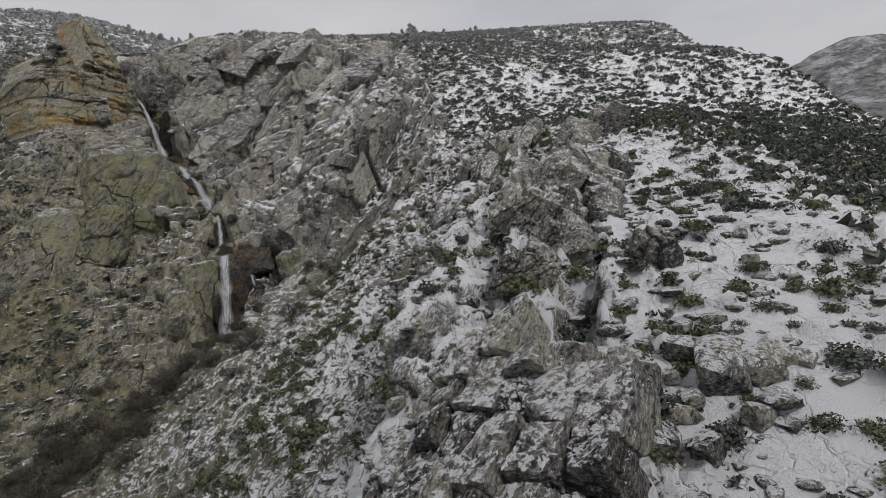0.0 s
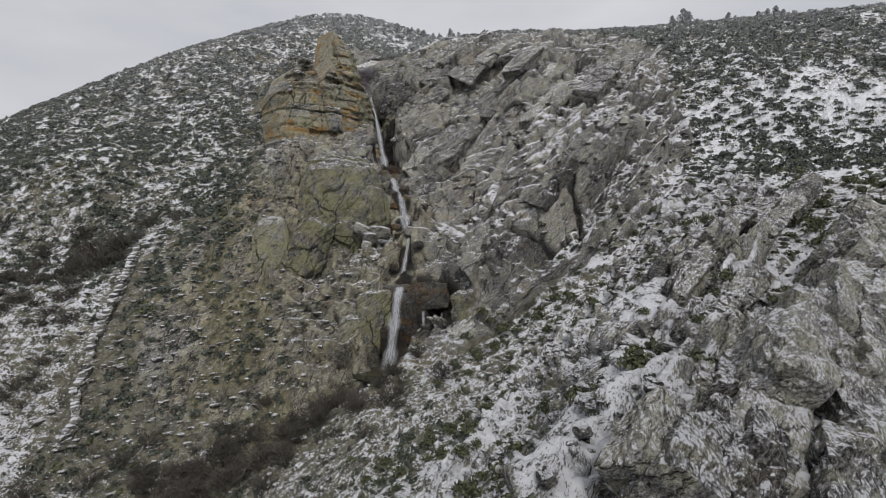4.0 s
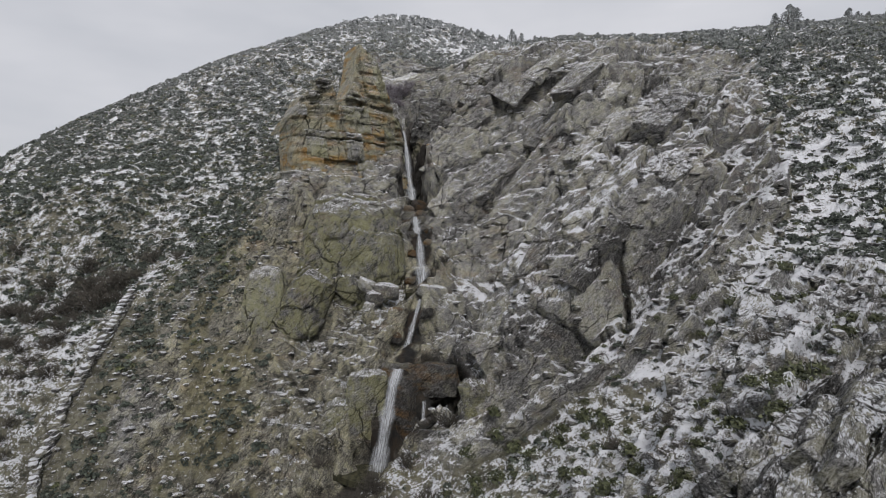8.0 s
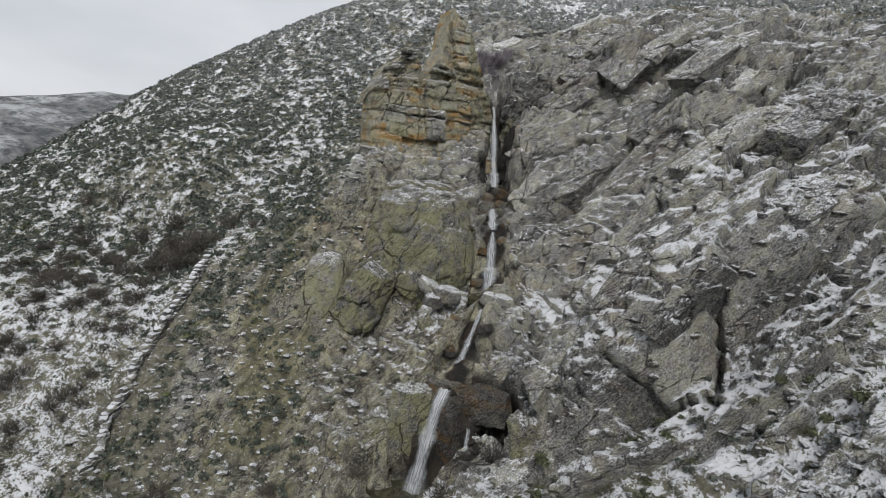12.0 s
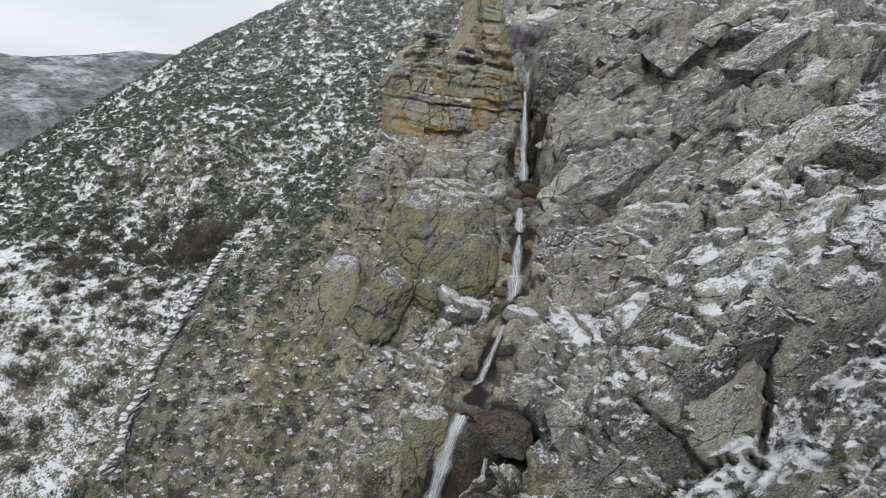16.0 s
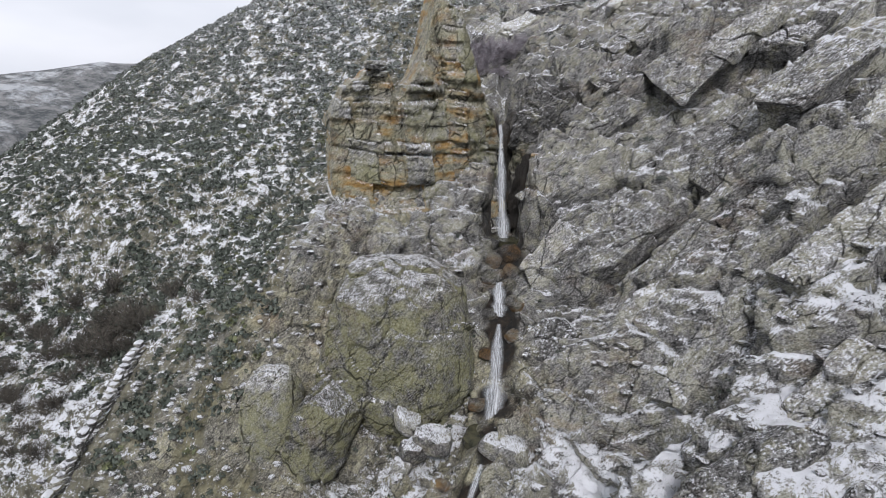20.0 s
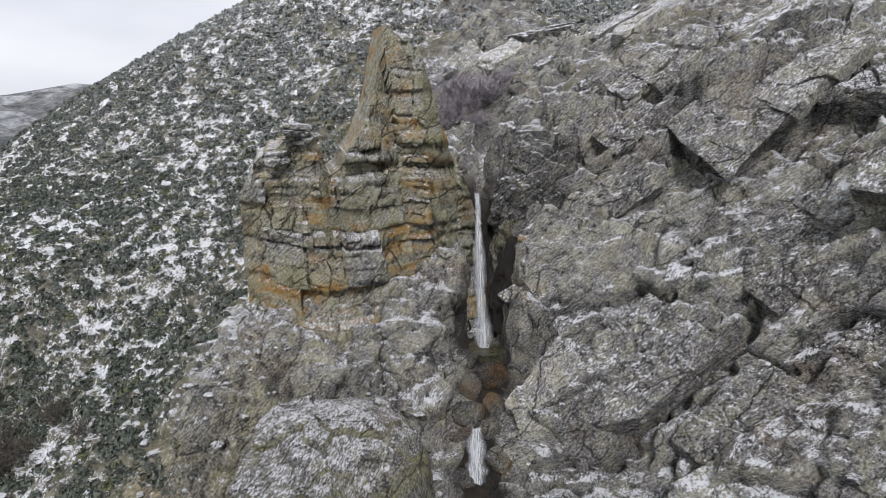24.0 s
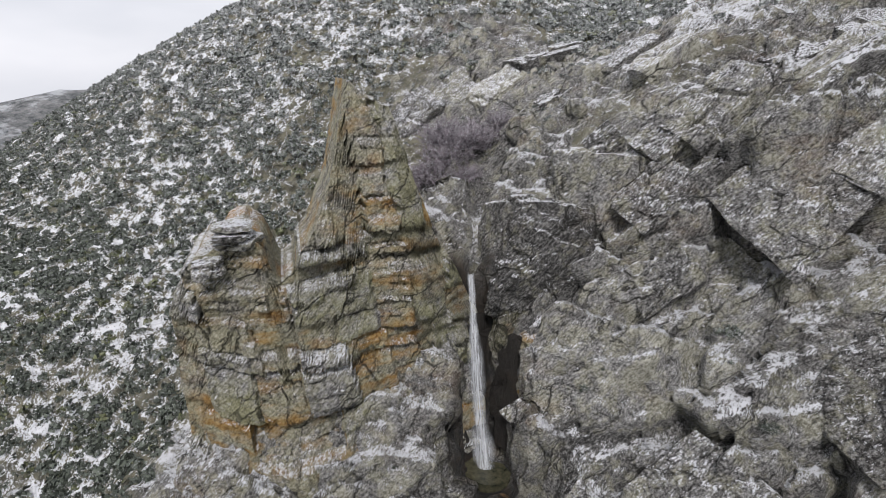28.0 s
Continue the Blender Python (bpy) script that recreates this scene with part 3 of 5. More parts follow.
def arrays_mesh(me, points, faces, soft=True):
    k = faces.shape[1]
    me.vertices.add(len(points))
    me.vertices.foreach_set("co", np.ascontiguousarray(points, dtype=np.float32).ravel())
    me.loops.add(k * len(faces))
    me.loops.foreach_set("vertex_index", np.ascontiguousarray(faces, dtype=np.int32).ravel())
    me.polygons.add(len(faces))
    me.polygons.foreach_set("loop_start", np.arange(0, k * len(faces), k, dtype=np.int32))
    me.polygons.foreach_set("loop_total", np.full(len(faces), k, dtype=np.int32))
    me.polygons.foreach_set("use_smooth", np.full(len(faces), soft))
    me.update(calc_edges=True)
    return me


gx = lines([(-66, -28, 0.5), (-28, 28, 0.165), (28, 44, 0.4)], 1500, 1.07)
gy = lines([(-4, 40, 0.17), (40, 86, 0.125), (86, 108, 0.35)], 1400, 1.07)
X, Y = (a.ravel() for a in np.meshgrid(gx, gy))
Z = ground(X, Y)
nx, ny = len(gx), len(gy)


def grid_normals(x, y, z):
    p = np.stack([x, y, z], 1).reshape(ny, nx, 3)
    n = np.cross(np.gradient(p, axis=1), np.gradient(p, axis=0)).reshape(-1, 3)
    return n / np.linalg.norm(n, axis=1)[:, None]


N = grid_normals(X, Y, Z)
out, ROCKY, SLAB = relief(X, Y, Z)
near = smooth(190, 110, np.hypot(X, Y - 45))
out = out * near
stream_d, stream_h = along(X, Y, STREAM)
out = out * (0.25 + 0.75 * smooth(0.3, 1.4, stream_d))
out = out - 4.2 * smooth(1.3, 0.7, np.hypot((X + 1.9) / 2.0, (Y - 48.2) / 1.9))
SURF = np.stack([X, Y, Z], 1) + N * out[:, None]
SN = grid_normals(SURF[:, 0], SURF[:, 1], SURF[:, 2])
land = new("ground", grid_mesh("ground", nx, ny, SURF))
spur_d, _ = along(X, Y, SPUR)
east = smooth(-3, 5, (X - 3.5) * 0.78 - (Y - 11.5) * 0.5) * smooth(75, 30, Y + X * 0.3)
hill = np.maximum(smooth(-24, -34, X) * smooth(56, 64, Y), np.maximum(smooth(88, 96, Y), smooth(24, 32, X) * smooth(30, 50, Y + X * 0.5)))
COVER = -0.04 + 0.02 * ROCKY + 0.28 * east * smooth(40, 8, np.hypot(X - 8, Y - 6)) + 0.11 * smooth(22, 8, spur_d) + 0.14 * smooth(12, 5, np.hypot(X + 1, Y - 2)) * smooth(60, 40, Y) - 0.3 * smooth(2.6, 1.0, stream_d) * smooth(79, 75, Y)
COVER = COVER + 0.16 * hill + 0.13 * smooth(-35.5, -38, X) * smooth(62, 56, Y) * smooth(-140, -70, X) - 0.15 * smooth(-36.5, -34.5, X) * smooth(-9, -13, X) * smooth(37, 41, Y) * smooth(64, 58, Y)
COVER = COVER + 0.13 * smooth(1.2, 0.6, np.hypot((X - 8) / 7, (Y - 75) / 7)) - 0.12 * smooth(1.2, 0.7, np.hypot((X + 15) / 6, (Y - 65) / 5))
COVER = COVER + 0.19 * smooth(66, 57, Y) * smooth(0, 5, X) * smooth(40, 44, Y) + 0.03 * smooth(1.2, 0.7, np.hypot((X + 2) / 10, (Y - 14) / 16)) - 0.3 * smooth(9, 4, np.hypot(X + 11, (Y - 91) / 1.4))
COVER = COVER + 0.16 * smooth(5, 2.5, np.hypot((X - 3) / 1.4, Y - 56))
# wet ground at the stream, and the painted shade of cleft and cave
WET_SHADE = smooth(1.0 + 0.8 * smooth(68, 71, Y), 0.5, stream_d + 0.6 * fbm(X / 1.2, Y / 1.2, Z / 1.2, 3, 15)) * smooth(43, 46, Y) * smooth(77.5, 75.8, Y)
WET_SHADE = np.maximum(WET_SHADE, 0.9 * smooth(1.15, 0.8, np.hypot((X + 3.2) / 4.0, (Y - 48.0) / 2.5)))
OLIVE = 0.6 * smooth(1.15, 0.75, np.hypot((X + 13) / 16, (Y - 52) / 12) + 0.25 * fbm(X / 3, Y / 3, Z / 3, 3, 19)) * smooth(1.5, -1.5, X + 2.5)
FAR = smooth(140, 190, np.hypot(X, Y - 60))
for key, values in (("far", FAR), ("rock", ROCKY * near), ("slab", SLAB), ("olive", OLIVE), ("cover", COVER), ("wet", WET_SHADE)):
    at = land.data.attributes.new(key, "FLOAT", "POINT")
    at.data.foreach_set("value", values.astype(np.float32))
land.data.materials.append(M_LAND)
tagged(land, "snow-dusted rocky hillside with scrub and crags", "hillside", kind="structure")


def on_ground(x, y):
    """The nearest point of the ground sheet, in plan."""
    return SURF[np.argmin((SURF[:, 0] - x) ** 2 + (SURF[:, 1] - y) ** 2)]


# ---- rocks ----
BALLS = {}


def ball(level):
    if level not in BALLS:
        bm = bmesh.new()
        bmesh.ops.create_icosphere(bm, subdivisions=level, radius=1.0)
        bm.verts.ensure_lookup_table()
        BALLS[level] = (np.array([v.co[:] for v in bm.verts]), np.array([[v.index for v in f.verts] for f in bm.faces]))
        bm.free()
    return BALLS[level]


def rock_mesh(name, seed, size, level=3, boxy=0.7, rough=0.05, cuts=9, beds=0.0, joints=0.0, chop=0.0):
    """A broken stone: a body cut by planes, more box-like or more round, its faces roughened."""
    rng = np.random.default_rng(seed)
    d, faces = ball(level)
    axes = np.vstack([np.eye(3), -np.eye(3)]) + rng.normal(0, 0.10, (6, 3))
    more = rng.normal(0, 1, (cuts, 3))
    planes = np.vstack([axes, more])
    planes /= np.linalg.norm(planes, axis=1)[:, None]
    far = np.r_[rng.uniform(0.88, 1.0, 6), rng.uniform(1.0 - chop, 1.0 + 0.42 * boxy - chop, cuts)]
    r = np.min(np.where((q := d @ planes.T) > 0.05, far / np.maximum(q, 0.05), 9.0), axis=1)
    r = boxy * r + (1 - boxy) * np.minimum(r, 1.0)
    p = d * r[:, None]
    o = rng.uniform(0, 50, 3)
    s = np.array(size)
    w = p * s
    m = float(np.cbrt(np.prod(s)))
    k = 1.6 / m
    push = rough * m * (fbm(w[:, 0] * k + o[0], w[:, 1] * k + o[1], w[:, 2] * k + o[2], 4, 7) + 0.35 * fbm(w[:, 0] * 4 * k + o[1], w[:, 1] * 4 * k, w[:, 2] * 4 * k, 2, 9))
    if beds:
        tilt = 0.25 * w[:, 0] + w[:, 2] + o[0]
        push = push + 0.5 * rough * m * (ledges(tilt, beds, w[:, 0], w[:, 1], w[:, 2], 13) - 0.4) * 2
    if joints:
        bent = w + 0.25 * joints * np.stack([fbm(w[:, 0] / joints + o[k], w[:, 1] / joints, w[:, 2] / joints, 2, 17 + k) for k in range(3)], 1)
        c1, c2, own = cells(bent[:, 0] / joints + o[0], bent[:, 1] / joints, bent[:, 2] / (1.4 * joints) + o[2], 19)
        push = push + 0.17 * joints * (own - 0.5) - min(0.10 * joints, 0.09) * smooth(0.05, 0.0, c2 - c1)
    me = arrays_mesh(bpy.data.meshes.new(name), w + d * push[:, None], faces)
    me.set_sharp_from_angle(angle=0.5)
    return me


def part(name, me, material, parent, place=None, label=""):
    ob = new(name, me)
    if not me.materials:
        me.materials.append(material)
    ob.parent = parent
    if place is not None:
        ob.matrix_basis = place
    return tagged(ob, label)


def stone(name, seed, at, size, turn=(0, 0, 0), material=None, label="", level=3, group="", **shape):
    ob = new(name, rock_mesh(name, seed, size, level, **shape))
    ob.data.materials.append(material or M_ROCK)
    ob.matrix_basis = pose(*at, *turn)
    return tagged(ob, label, "boulder" if name != "rock_fin" else "rock", group)


# the tower beside the upper fall: beds of blocks, on the shelf behind
tower = tagged(new("rock_tower"), "tall cliff tower of stacked ochre and grey rock beds", "cliff")
tower.matrix_basis = pose(-15.5, 69.5, 3.0)
rng = np.random.default_rng(5)
foot, way, face = np.array([-19.6, 65.5]), np.array([0.80, 0.60]), np.array([0.60, -0.80])


def crest(u):
    """The tower's outline: a stack at one end, a notch, a shoulder and the pinnacle."""
    return float(np.interp(u, [-0.6, 0.4, 1.7, 2.6, 3.5, 4.2, 4.9, 5.8, 7.0, 8.2, 10.1, 11.0, 12.0, 13.0, 14.4], [12.6, 14.6, 15.4, 16.1, 15.8, 14.3, 14.2, 15.6, 17.6, 21.5, 20.9, 16.6, 14.2, 12.0, 9.0]))


def courses(u, z, thick, wide, seed):
    """Beds split by upright joints: distance from the nearest joint, the block's own number, its tilt, and its bed's number."""
    row = np.floor(z / thick + 0.35 * np.sin(np.floor(z / thick) * 2.4 + seed))
    f = z / thick + 0.35 * np.sin(np.floor(z / thick) * 2.4 + seed)
    f = f - np.floor(f)
    span = wide * (0.65 + 0.8 * hashed(row, row * 0, row * 0, seed))
    q = u / span + 7.0 * hashed(row, row * 0 + 1, row * 0, seed)
    col = np.floor(q)
    g = q - col
    own = hashed(row, col, row * 0, seed + 2)
    edge = np.minimum(np.minimum(f, 1 - f) * thick, np.minimum(g, 1 - g) * span)
    return edge, own, (2 * own - 1) * (g - 0.5) + (2 * hashed(row, col, row * 0, seed + 3) - 1) * (f - 0.5), hashed(row, row * 0, row * 0, seed + 4)


def tower_mesh():
    """The tower's cliff as one body: beds with worn lips, split by joints, with its top and both ends."""
    face_u, back_steps = np.arange(-0.6, 14.41, 0.11), np.array([0.6, 1.4, 2.6, 4.2, 6.0])
    u = np.r_[np.full(5, face_u[0]), face_u, np.full(5, face_u[-1])]
    aside = np.r_[back_steps[::-1], 0 * face_u, back_steps]
    rise = np.r_[np.linspace(0, 1, 190), np.ones(6)]
    behind = np.r_[np.zeros(190), 0.3, 0.7, 1.3, 2.2, 3.4, 5.0]
    high = np.array([crest(k) for k in face_u])
    high = high + 0.35 * fbm(face_u * 1.1, face_u * 0, face_u * 0 + 2.0, 3, 12)
    high = np.r_[np.full(5, high[0]), high, np.full(5, high[-1])]
    R, U = np.meshgrid(rise, u, indexing="ij")
    z = -1.8 + R * (high[None] + 1.8)
    b = 0.5 + 0.09 * (z - 7) - 1.7 * np.exp(-((U - 4.5) / 3.2) ** 2) + 0.42 * np.maximum(U - 10.6, 0) + 0.7 * np.maximum(1.0 - U, 0)
    b = b + (U > 6) * np.maximum(z - 15.3, 0) * 0.34 - 0.6 * smooth(7.0, 5.5, z + 0.3 * fbm(U / 2, z / 2, U * 0, 2, 4))
    bent = z + 0.05 * U + 0.22 * fbm(U / 3.0, z / 3.0, U * 0, 3, 8)
    lean = U + 0.10 * z + 0.16 * fbm(U / 1.6 + 7, z / 1.6, U * 0, 3, 9)
    tall = smooth(14.5, 16.0, z) * (U > 6)
    e1, own1, tilt1, bed = courses(lean, bent, 2.1, 2.7, 31)
    t1 = courses(lean, bent, 4.6, 1.1, 39)
    e1, own1, tilt1 = (np.where(tall > 0.5, q, p) for p, q in ((e1, t1[0]), (own1, t1[1]), (tilt1, t1[2])))
    e2, own2, tilt2, _ = courses(lean + 0.4, bent + 0.3, 0.8, 1.0, 33)
    out = 0.8 * (own1 - 0.5) + 0.35 * (bed - 0.5) + 0.45 * tilt1 - 0.20 * smooth(0.12, 0.0, e1) + 0.22 * (own2 - 0.5) + 0.16 * tilt2 - 0.07 * smooth(0.10, 0.0, e2)
    out = out + 0.40 * (ledges(bent, 2.3, U, z, U * 0, 35) - 0.3) + 0.10 * ledges(bent, 0.6, U, z, U * 0, 36) + 0.06 * fbm(U / 0.5, z / 0.5, U * 0, 3, 37)
    back = b - out * (1 - 0.7 * (aside[None] > 2)) + aside[None] + behind[:, None] * (1 + 0 * U)
    side = 0.35 * out * (np.sign(U - 6) * (aside[None] > 0))
    x = foot[0] + way[0] * (U + side) - face[0] * back
    y = foot[1] + way[1] * (U + side) - face[1] * back
    top = z + (behind[:, None] > 0) * (0.25 * out - 0.25 * behind[:, None] * (aside[None] > 0))
    me = grid_mesh("cliff_face", len(u), len(rise), np.stack([x + 15.5, y - 69.5, top - 3.0], -1).reshape(-1, 3))
    for m in (M_OCHRE, M_LICHEN, M_ROCK):
        me.materials.append(m)
    kind = np.where((own1 > 0.62) & (own1 < 0.78), 1, np.where((own1 > 0.9) | (z < 4.5), 2, 0))
    me.polygons.foreach_set("material_index", kind[:-1, :-1].ravel().astype(np.int32))
    me.set_sharp_from_angle(angle=0.7)
    return me


part("cliff_face", tower_mesh(), M_OCHRE, tower)
# loose blocks on top of it
for px, py, wide, stack in ((-17.6, 67.6, 0.85, (0.4, 0.35, 0.3)), (-18.5, 66.9, 0.7, (0.4, 0.3))):
    z = 15.2 if py > 70 else (15.6 if px > -18.5 else 14.6)
    for thick in stack:
        me = rock_mesh("block", 300 + int(rng.integers(1e6)), (wide * rng.uniform(0.9, 1.1), wide * rng.uniform(0.85, 1.1), thick / 2 * 1.12), 4, boxy=0.8, rough=0.09, cuts=10, beds=0.45, joints=0.7)
        part("block", me, M_ROCK, tower, pose(px + 15.5 + rng.normal(0, 0.1), py - 69.5 + rng.normal(0, 0.1), z - 3.0 + thick / 2, rng.normal(0, 4), rng.normal(0, 4), 37 + rng.normal(0, 12)))
        z += thick

# the overhanging buttress across the fall, and the wet walls of its cleft, cave shade in their colour
buttress = tagged(new("rock_buttress"), "overhanging grey buttress with dark wet cleft beside the upper waterfall", "cliff")
buttress.matrix_basis = pose(-8.0, 76.0, 8.0)
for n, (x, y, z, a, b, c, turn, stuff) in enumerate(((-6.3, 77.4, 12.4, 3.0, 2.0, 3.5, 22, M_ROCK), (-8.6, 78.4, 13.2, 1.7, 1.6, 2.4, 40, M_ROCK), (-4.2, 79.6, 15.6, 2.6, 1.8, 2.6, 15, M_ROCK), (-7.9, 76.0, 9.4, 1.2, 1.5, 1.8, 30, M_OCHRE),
                                                    (-8.9, 75.6, 5.4, 1.5, 1.0, 3.0, 20, M_WET_SHADE), (-7.0, 74.6, 6.2, 1.5, 1.1, 2.8, 35, M_WET_SHADE), (-10.2, 75.2, 6.0, 0.9, 1.4, 4.0, 60, M_WET_SHADE), (-6.0, 74.6, 8.4, 1.6, 1.2, 1.8, 30, M_OCHRE))):
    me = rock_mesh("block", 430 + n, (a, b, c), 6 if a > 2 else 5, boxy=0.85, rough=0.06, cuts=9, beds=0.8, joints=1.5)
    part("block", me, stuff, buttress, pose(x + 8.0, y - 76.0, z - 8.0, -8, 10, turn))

# the round boulder under the tower, and the two green ones beside it
stone("round_boulder", 11, (-12.9, 61.6, -5.2), (5.8, 5.6, 9.0), (8, 6, 20), label="huge rounded grey boulder, lichen-green and cracked, under the cliff", level=7, boxy=0.42, chop=0.06, rough=0.05, cuts=18, joints=2.6, material=M_LICHEN)
stone("green_boulder", 12, (-19.3, 55.4, -6.6), (2.2, 2.0, 3.8), (-6, 6, 12), label="smooth egg-shaped boulder covered in yellow-green lichen", level=6, boxy=0.35, rough=0.025, cuts=16, material=M_LICHEN)
stone("green_boulder", 13, (-15.2, 55.2, -6.5), (2.0, 1.8, 3.4), (-6, 14, -8), label="slanted slab of lichened rock leaning on the slope", level=6, boxy=0.65, rough=0.03, cuts=8, joints=2.0, material=M_LICHEN)
for n, (x, y, z, a, b, c) in enumerate(((-7.6, 55.6, -4.9, 1.2, 0.9, 0.7), (-8.6, 54.9, -5.5, 0.8, 0.7, 0.7), (-8.9, 54.2, -6.2, 0.6, 0.5, 0.5), (-9.6, 56.2, -4.6, 0.9, 0.8, 0.6), (-13.0, 57.6, -3.0, 0.9, 0.7, 0.8))):
    stone("boulder", 20 + n, (x, y, z), (a, b, c), (9 * n, 14 - 8 * n, 40 * n), label="snow-capped grey boulder beside the stream", group="boulders by the stream", boxy=0.75, rough=0.06)
stone("flat_boulder", 31, (-3.5, 56.9, -5.2), (1.6, 1.0, 0.7), (0, 6, 5), label="flat-topped tan boulder in the stream", level=4, boxy=0.6, rough=0.04)
# rusty face of the lower fall
lower = tagged(new("fall_ledge"), "rusty brown wet rock face under the lower waterfall", "cliff")
lower.matrix_basis = pose(-4.5, 49.0, -15.0)
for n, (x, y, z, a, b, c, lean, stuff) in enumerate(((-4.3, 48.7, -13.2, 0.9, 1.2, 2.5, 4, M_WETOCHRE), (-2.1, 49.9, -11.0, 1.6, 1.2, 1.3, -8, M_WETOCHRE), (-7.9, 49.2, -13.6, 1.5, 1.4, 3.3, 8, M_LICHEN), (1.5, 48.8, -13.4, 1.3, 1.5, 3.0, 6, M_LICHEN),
                                                          (-5.0, 51.0, -10.9, 2.6, 1.3, 0.9, 0, M_WETOCHRE), (-9.8, 48.4, -15.2, 1.3, 1.2, 2.6, 8, M_LICHEN), (-6.2, 48.2, -15.8, 0.8, 0.8, 1.2, 0, M_WET_SHADE), (-3.4, 47.4, -16.9, 0.9, 0.7, 0.8, 0, M_WET_SHADE), (-1.0, 46.6, -16.7, 1.0, 0.8, 0.8, 10, M_WETOCHRE))):
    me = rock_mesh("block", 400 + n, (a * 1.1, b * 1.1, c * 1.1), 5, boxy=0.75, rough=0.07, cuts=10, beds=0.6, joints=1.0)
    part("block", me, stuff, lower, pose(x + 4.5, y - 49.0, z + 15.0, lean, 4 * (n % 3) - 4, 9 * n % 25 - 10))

for n, (x, y, a) in enumerate(((-8.9, 70.4, 0.7), (-7.2, 70.0, 0.9), (-8.2, 69.2, 0.8), (-6.6, 68.6, 0.7), (-7.8, 67.8, 0.9), (-6.4, 67.2, 0.6), (-7.6, 66.4, 0.7), (-5.6, 66.0, 0.7), (-7.0, 64.8, 0.6), (-5.0, 63.6, 0.6), (-6.6, 62.4, 0.6), (-4.2, 61.0, 0.6), (-6.2, 59.6, 0.6), (-3.4, 52.6, 0.6), (-6.0, 52.0, 0.6), (-6.2, 53.8, 0.5))):
    g = on_ground(x, y)
    stone("boulder", 60 + n, (x, y, g[2] + 0.2 * a), (a, 0.8 * a, 0.7 * a), (11 * n % 25, 17 - 9 * n % 30, 47 * n), M_WETOCHRE, "wet brown boulder lying in the stream bed", group="wet boulders in the stream", boxy=0.75, rough=0.06)

# great slabs of the crag, lying on its beds
def slab(seed, x, y, long, wide, thick, label, name="rock_slab"):
    i = np.argmin((SURF[:, 0] - x) ** 2 + (SURF[:, 1] - y) ** 2)
    n = Vector(N[i])
    axis = Vector((0.66, 0.45, 0.60))
    axis = (axis - n * axis.dot(n)).normalized()
    m = Matrix((axis, n.cross(axis), n)).transposed().to_4x4()
    m.translation = Vector(SURF[i]) - n * thick * 0.68
    ob = new(name, rock_mesh(name, seed, (long, wide, thick), 6 if long > 2.4 else 5, boxy=0.96, rough=0.03, cuts=7, beds=0.7, joints=1.9))
    ob.data.materials.append(M_ROCK)
    ob.matrix_basis = m
    return tagged(ob, label, "rock", "slabs of the crag")


for n, (x, y, a, b, c) in enumerate(((4.1, 75.9, 2.9, 2.4, 0.45), (1.1, 75.2, 2.9, 2.1, 0.55), (5.9, 72.4, 2.8, 2.0, 0.45), (-1.5, 77.4, 1.8, 1.6, 0.9), (6.6, 77.4, 2.9, 2.2, 0.5), (-1.2, 80.0, 2.0, 1.5, 1.2), (-0.8, 75.0, 1.7, 1.0, 0.8), (-4.4, 79.9, 1.6, 1.1, 0.9), (-5.4, 72.2, 1.6, 1.2, 0.9), (6.8, 71.4, 3.2, 2.0, 0.8), (0.6, 68.6, 3.4, 2.2, 1.0), (4.8, 65.6, 2.8, 1.9, 0.9), (-3.4, 68.0, 2.6, 1.9, 1.0), (10.4, 69.6, 2.8, 1.6, 0.9),
                                     (8.8, 66.0, 2.6, 1.4, 0.8), (2.8, 62.6, 2.6, 1.2, 0.9), (6.6, 59.8, 3.2, 1.2, 1.0), (11.6, 60.4, 3.0, 1.4, 1.1), (14.2, 56.6, 3.2, 1.4, 1.2), (16.6, 52.8, 3.0, 1.5, 1.3), (9.6, 54.0, 2.8, 1.1, 0.9), (6.6, 50.8, 2.8, 1.3, 1.2), (9.4, 48.2, 2.6, 1.4, 1.2), (2.6, 49.2, 2.4, 1.3, 1.1),
                                     (15.0, 63.0, 2.6, 1.5, 1.0), (17.6, 60.0, 2.6, 1.4, 1.1), (1.0, 80.0, 2.8, 1.3, 1.1), (6.0, 80.6, 2.4, 1.2, 1.1), (10.4, 76.6, 2.6, 1.4, 1.0), (-2.6, 63.6, 2.0, 1.2, 0.9), (13.6, 68.6, 2.4, 1.3, 1.0), (-2.0, 47.8, 1.8, 1.2, 1.2), (0.6, 46.6, 1.6, 1.1, 1.0))):
    grown = 1.3 if y < 62 else 1.0
    slab(1000 + n, x, y, a * grown, b, c * grown, "big slanting slab of grey frosted rock on the crag")
for n, (x, y, a, b, c) in enumerate(((-18.0, 87.6, 2.2, 2.0, 2.6), (-15.6, 88.6, 1.8, 1.6, 2.0), (-9.5, 92, 3.0, 1.8, 1.6), (-6.5, 90, 2.2, 1.4, 1.2), (-12.5, 88.5, 2.2, 1.4, 1.4), (-4.0, 87.0, 2.0, 1.3, 1.0), (-8.0, 86.6, 1.6, 1.1, 0.9), (12.5, 78.5, 1.8, 1.2, 1.3), (4.6, 83.5, 1.8, 1.2, 1.3), (8.0, 84.5, 2.2, 1.2, 1.3), (-2.0, 84.0, 1.8, 1.2, 1.0))):
    slab(1100 + n, x, y, a, b, c, "craggy grey outcrop on the ridge above the fall")

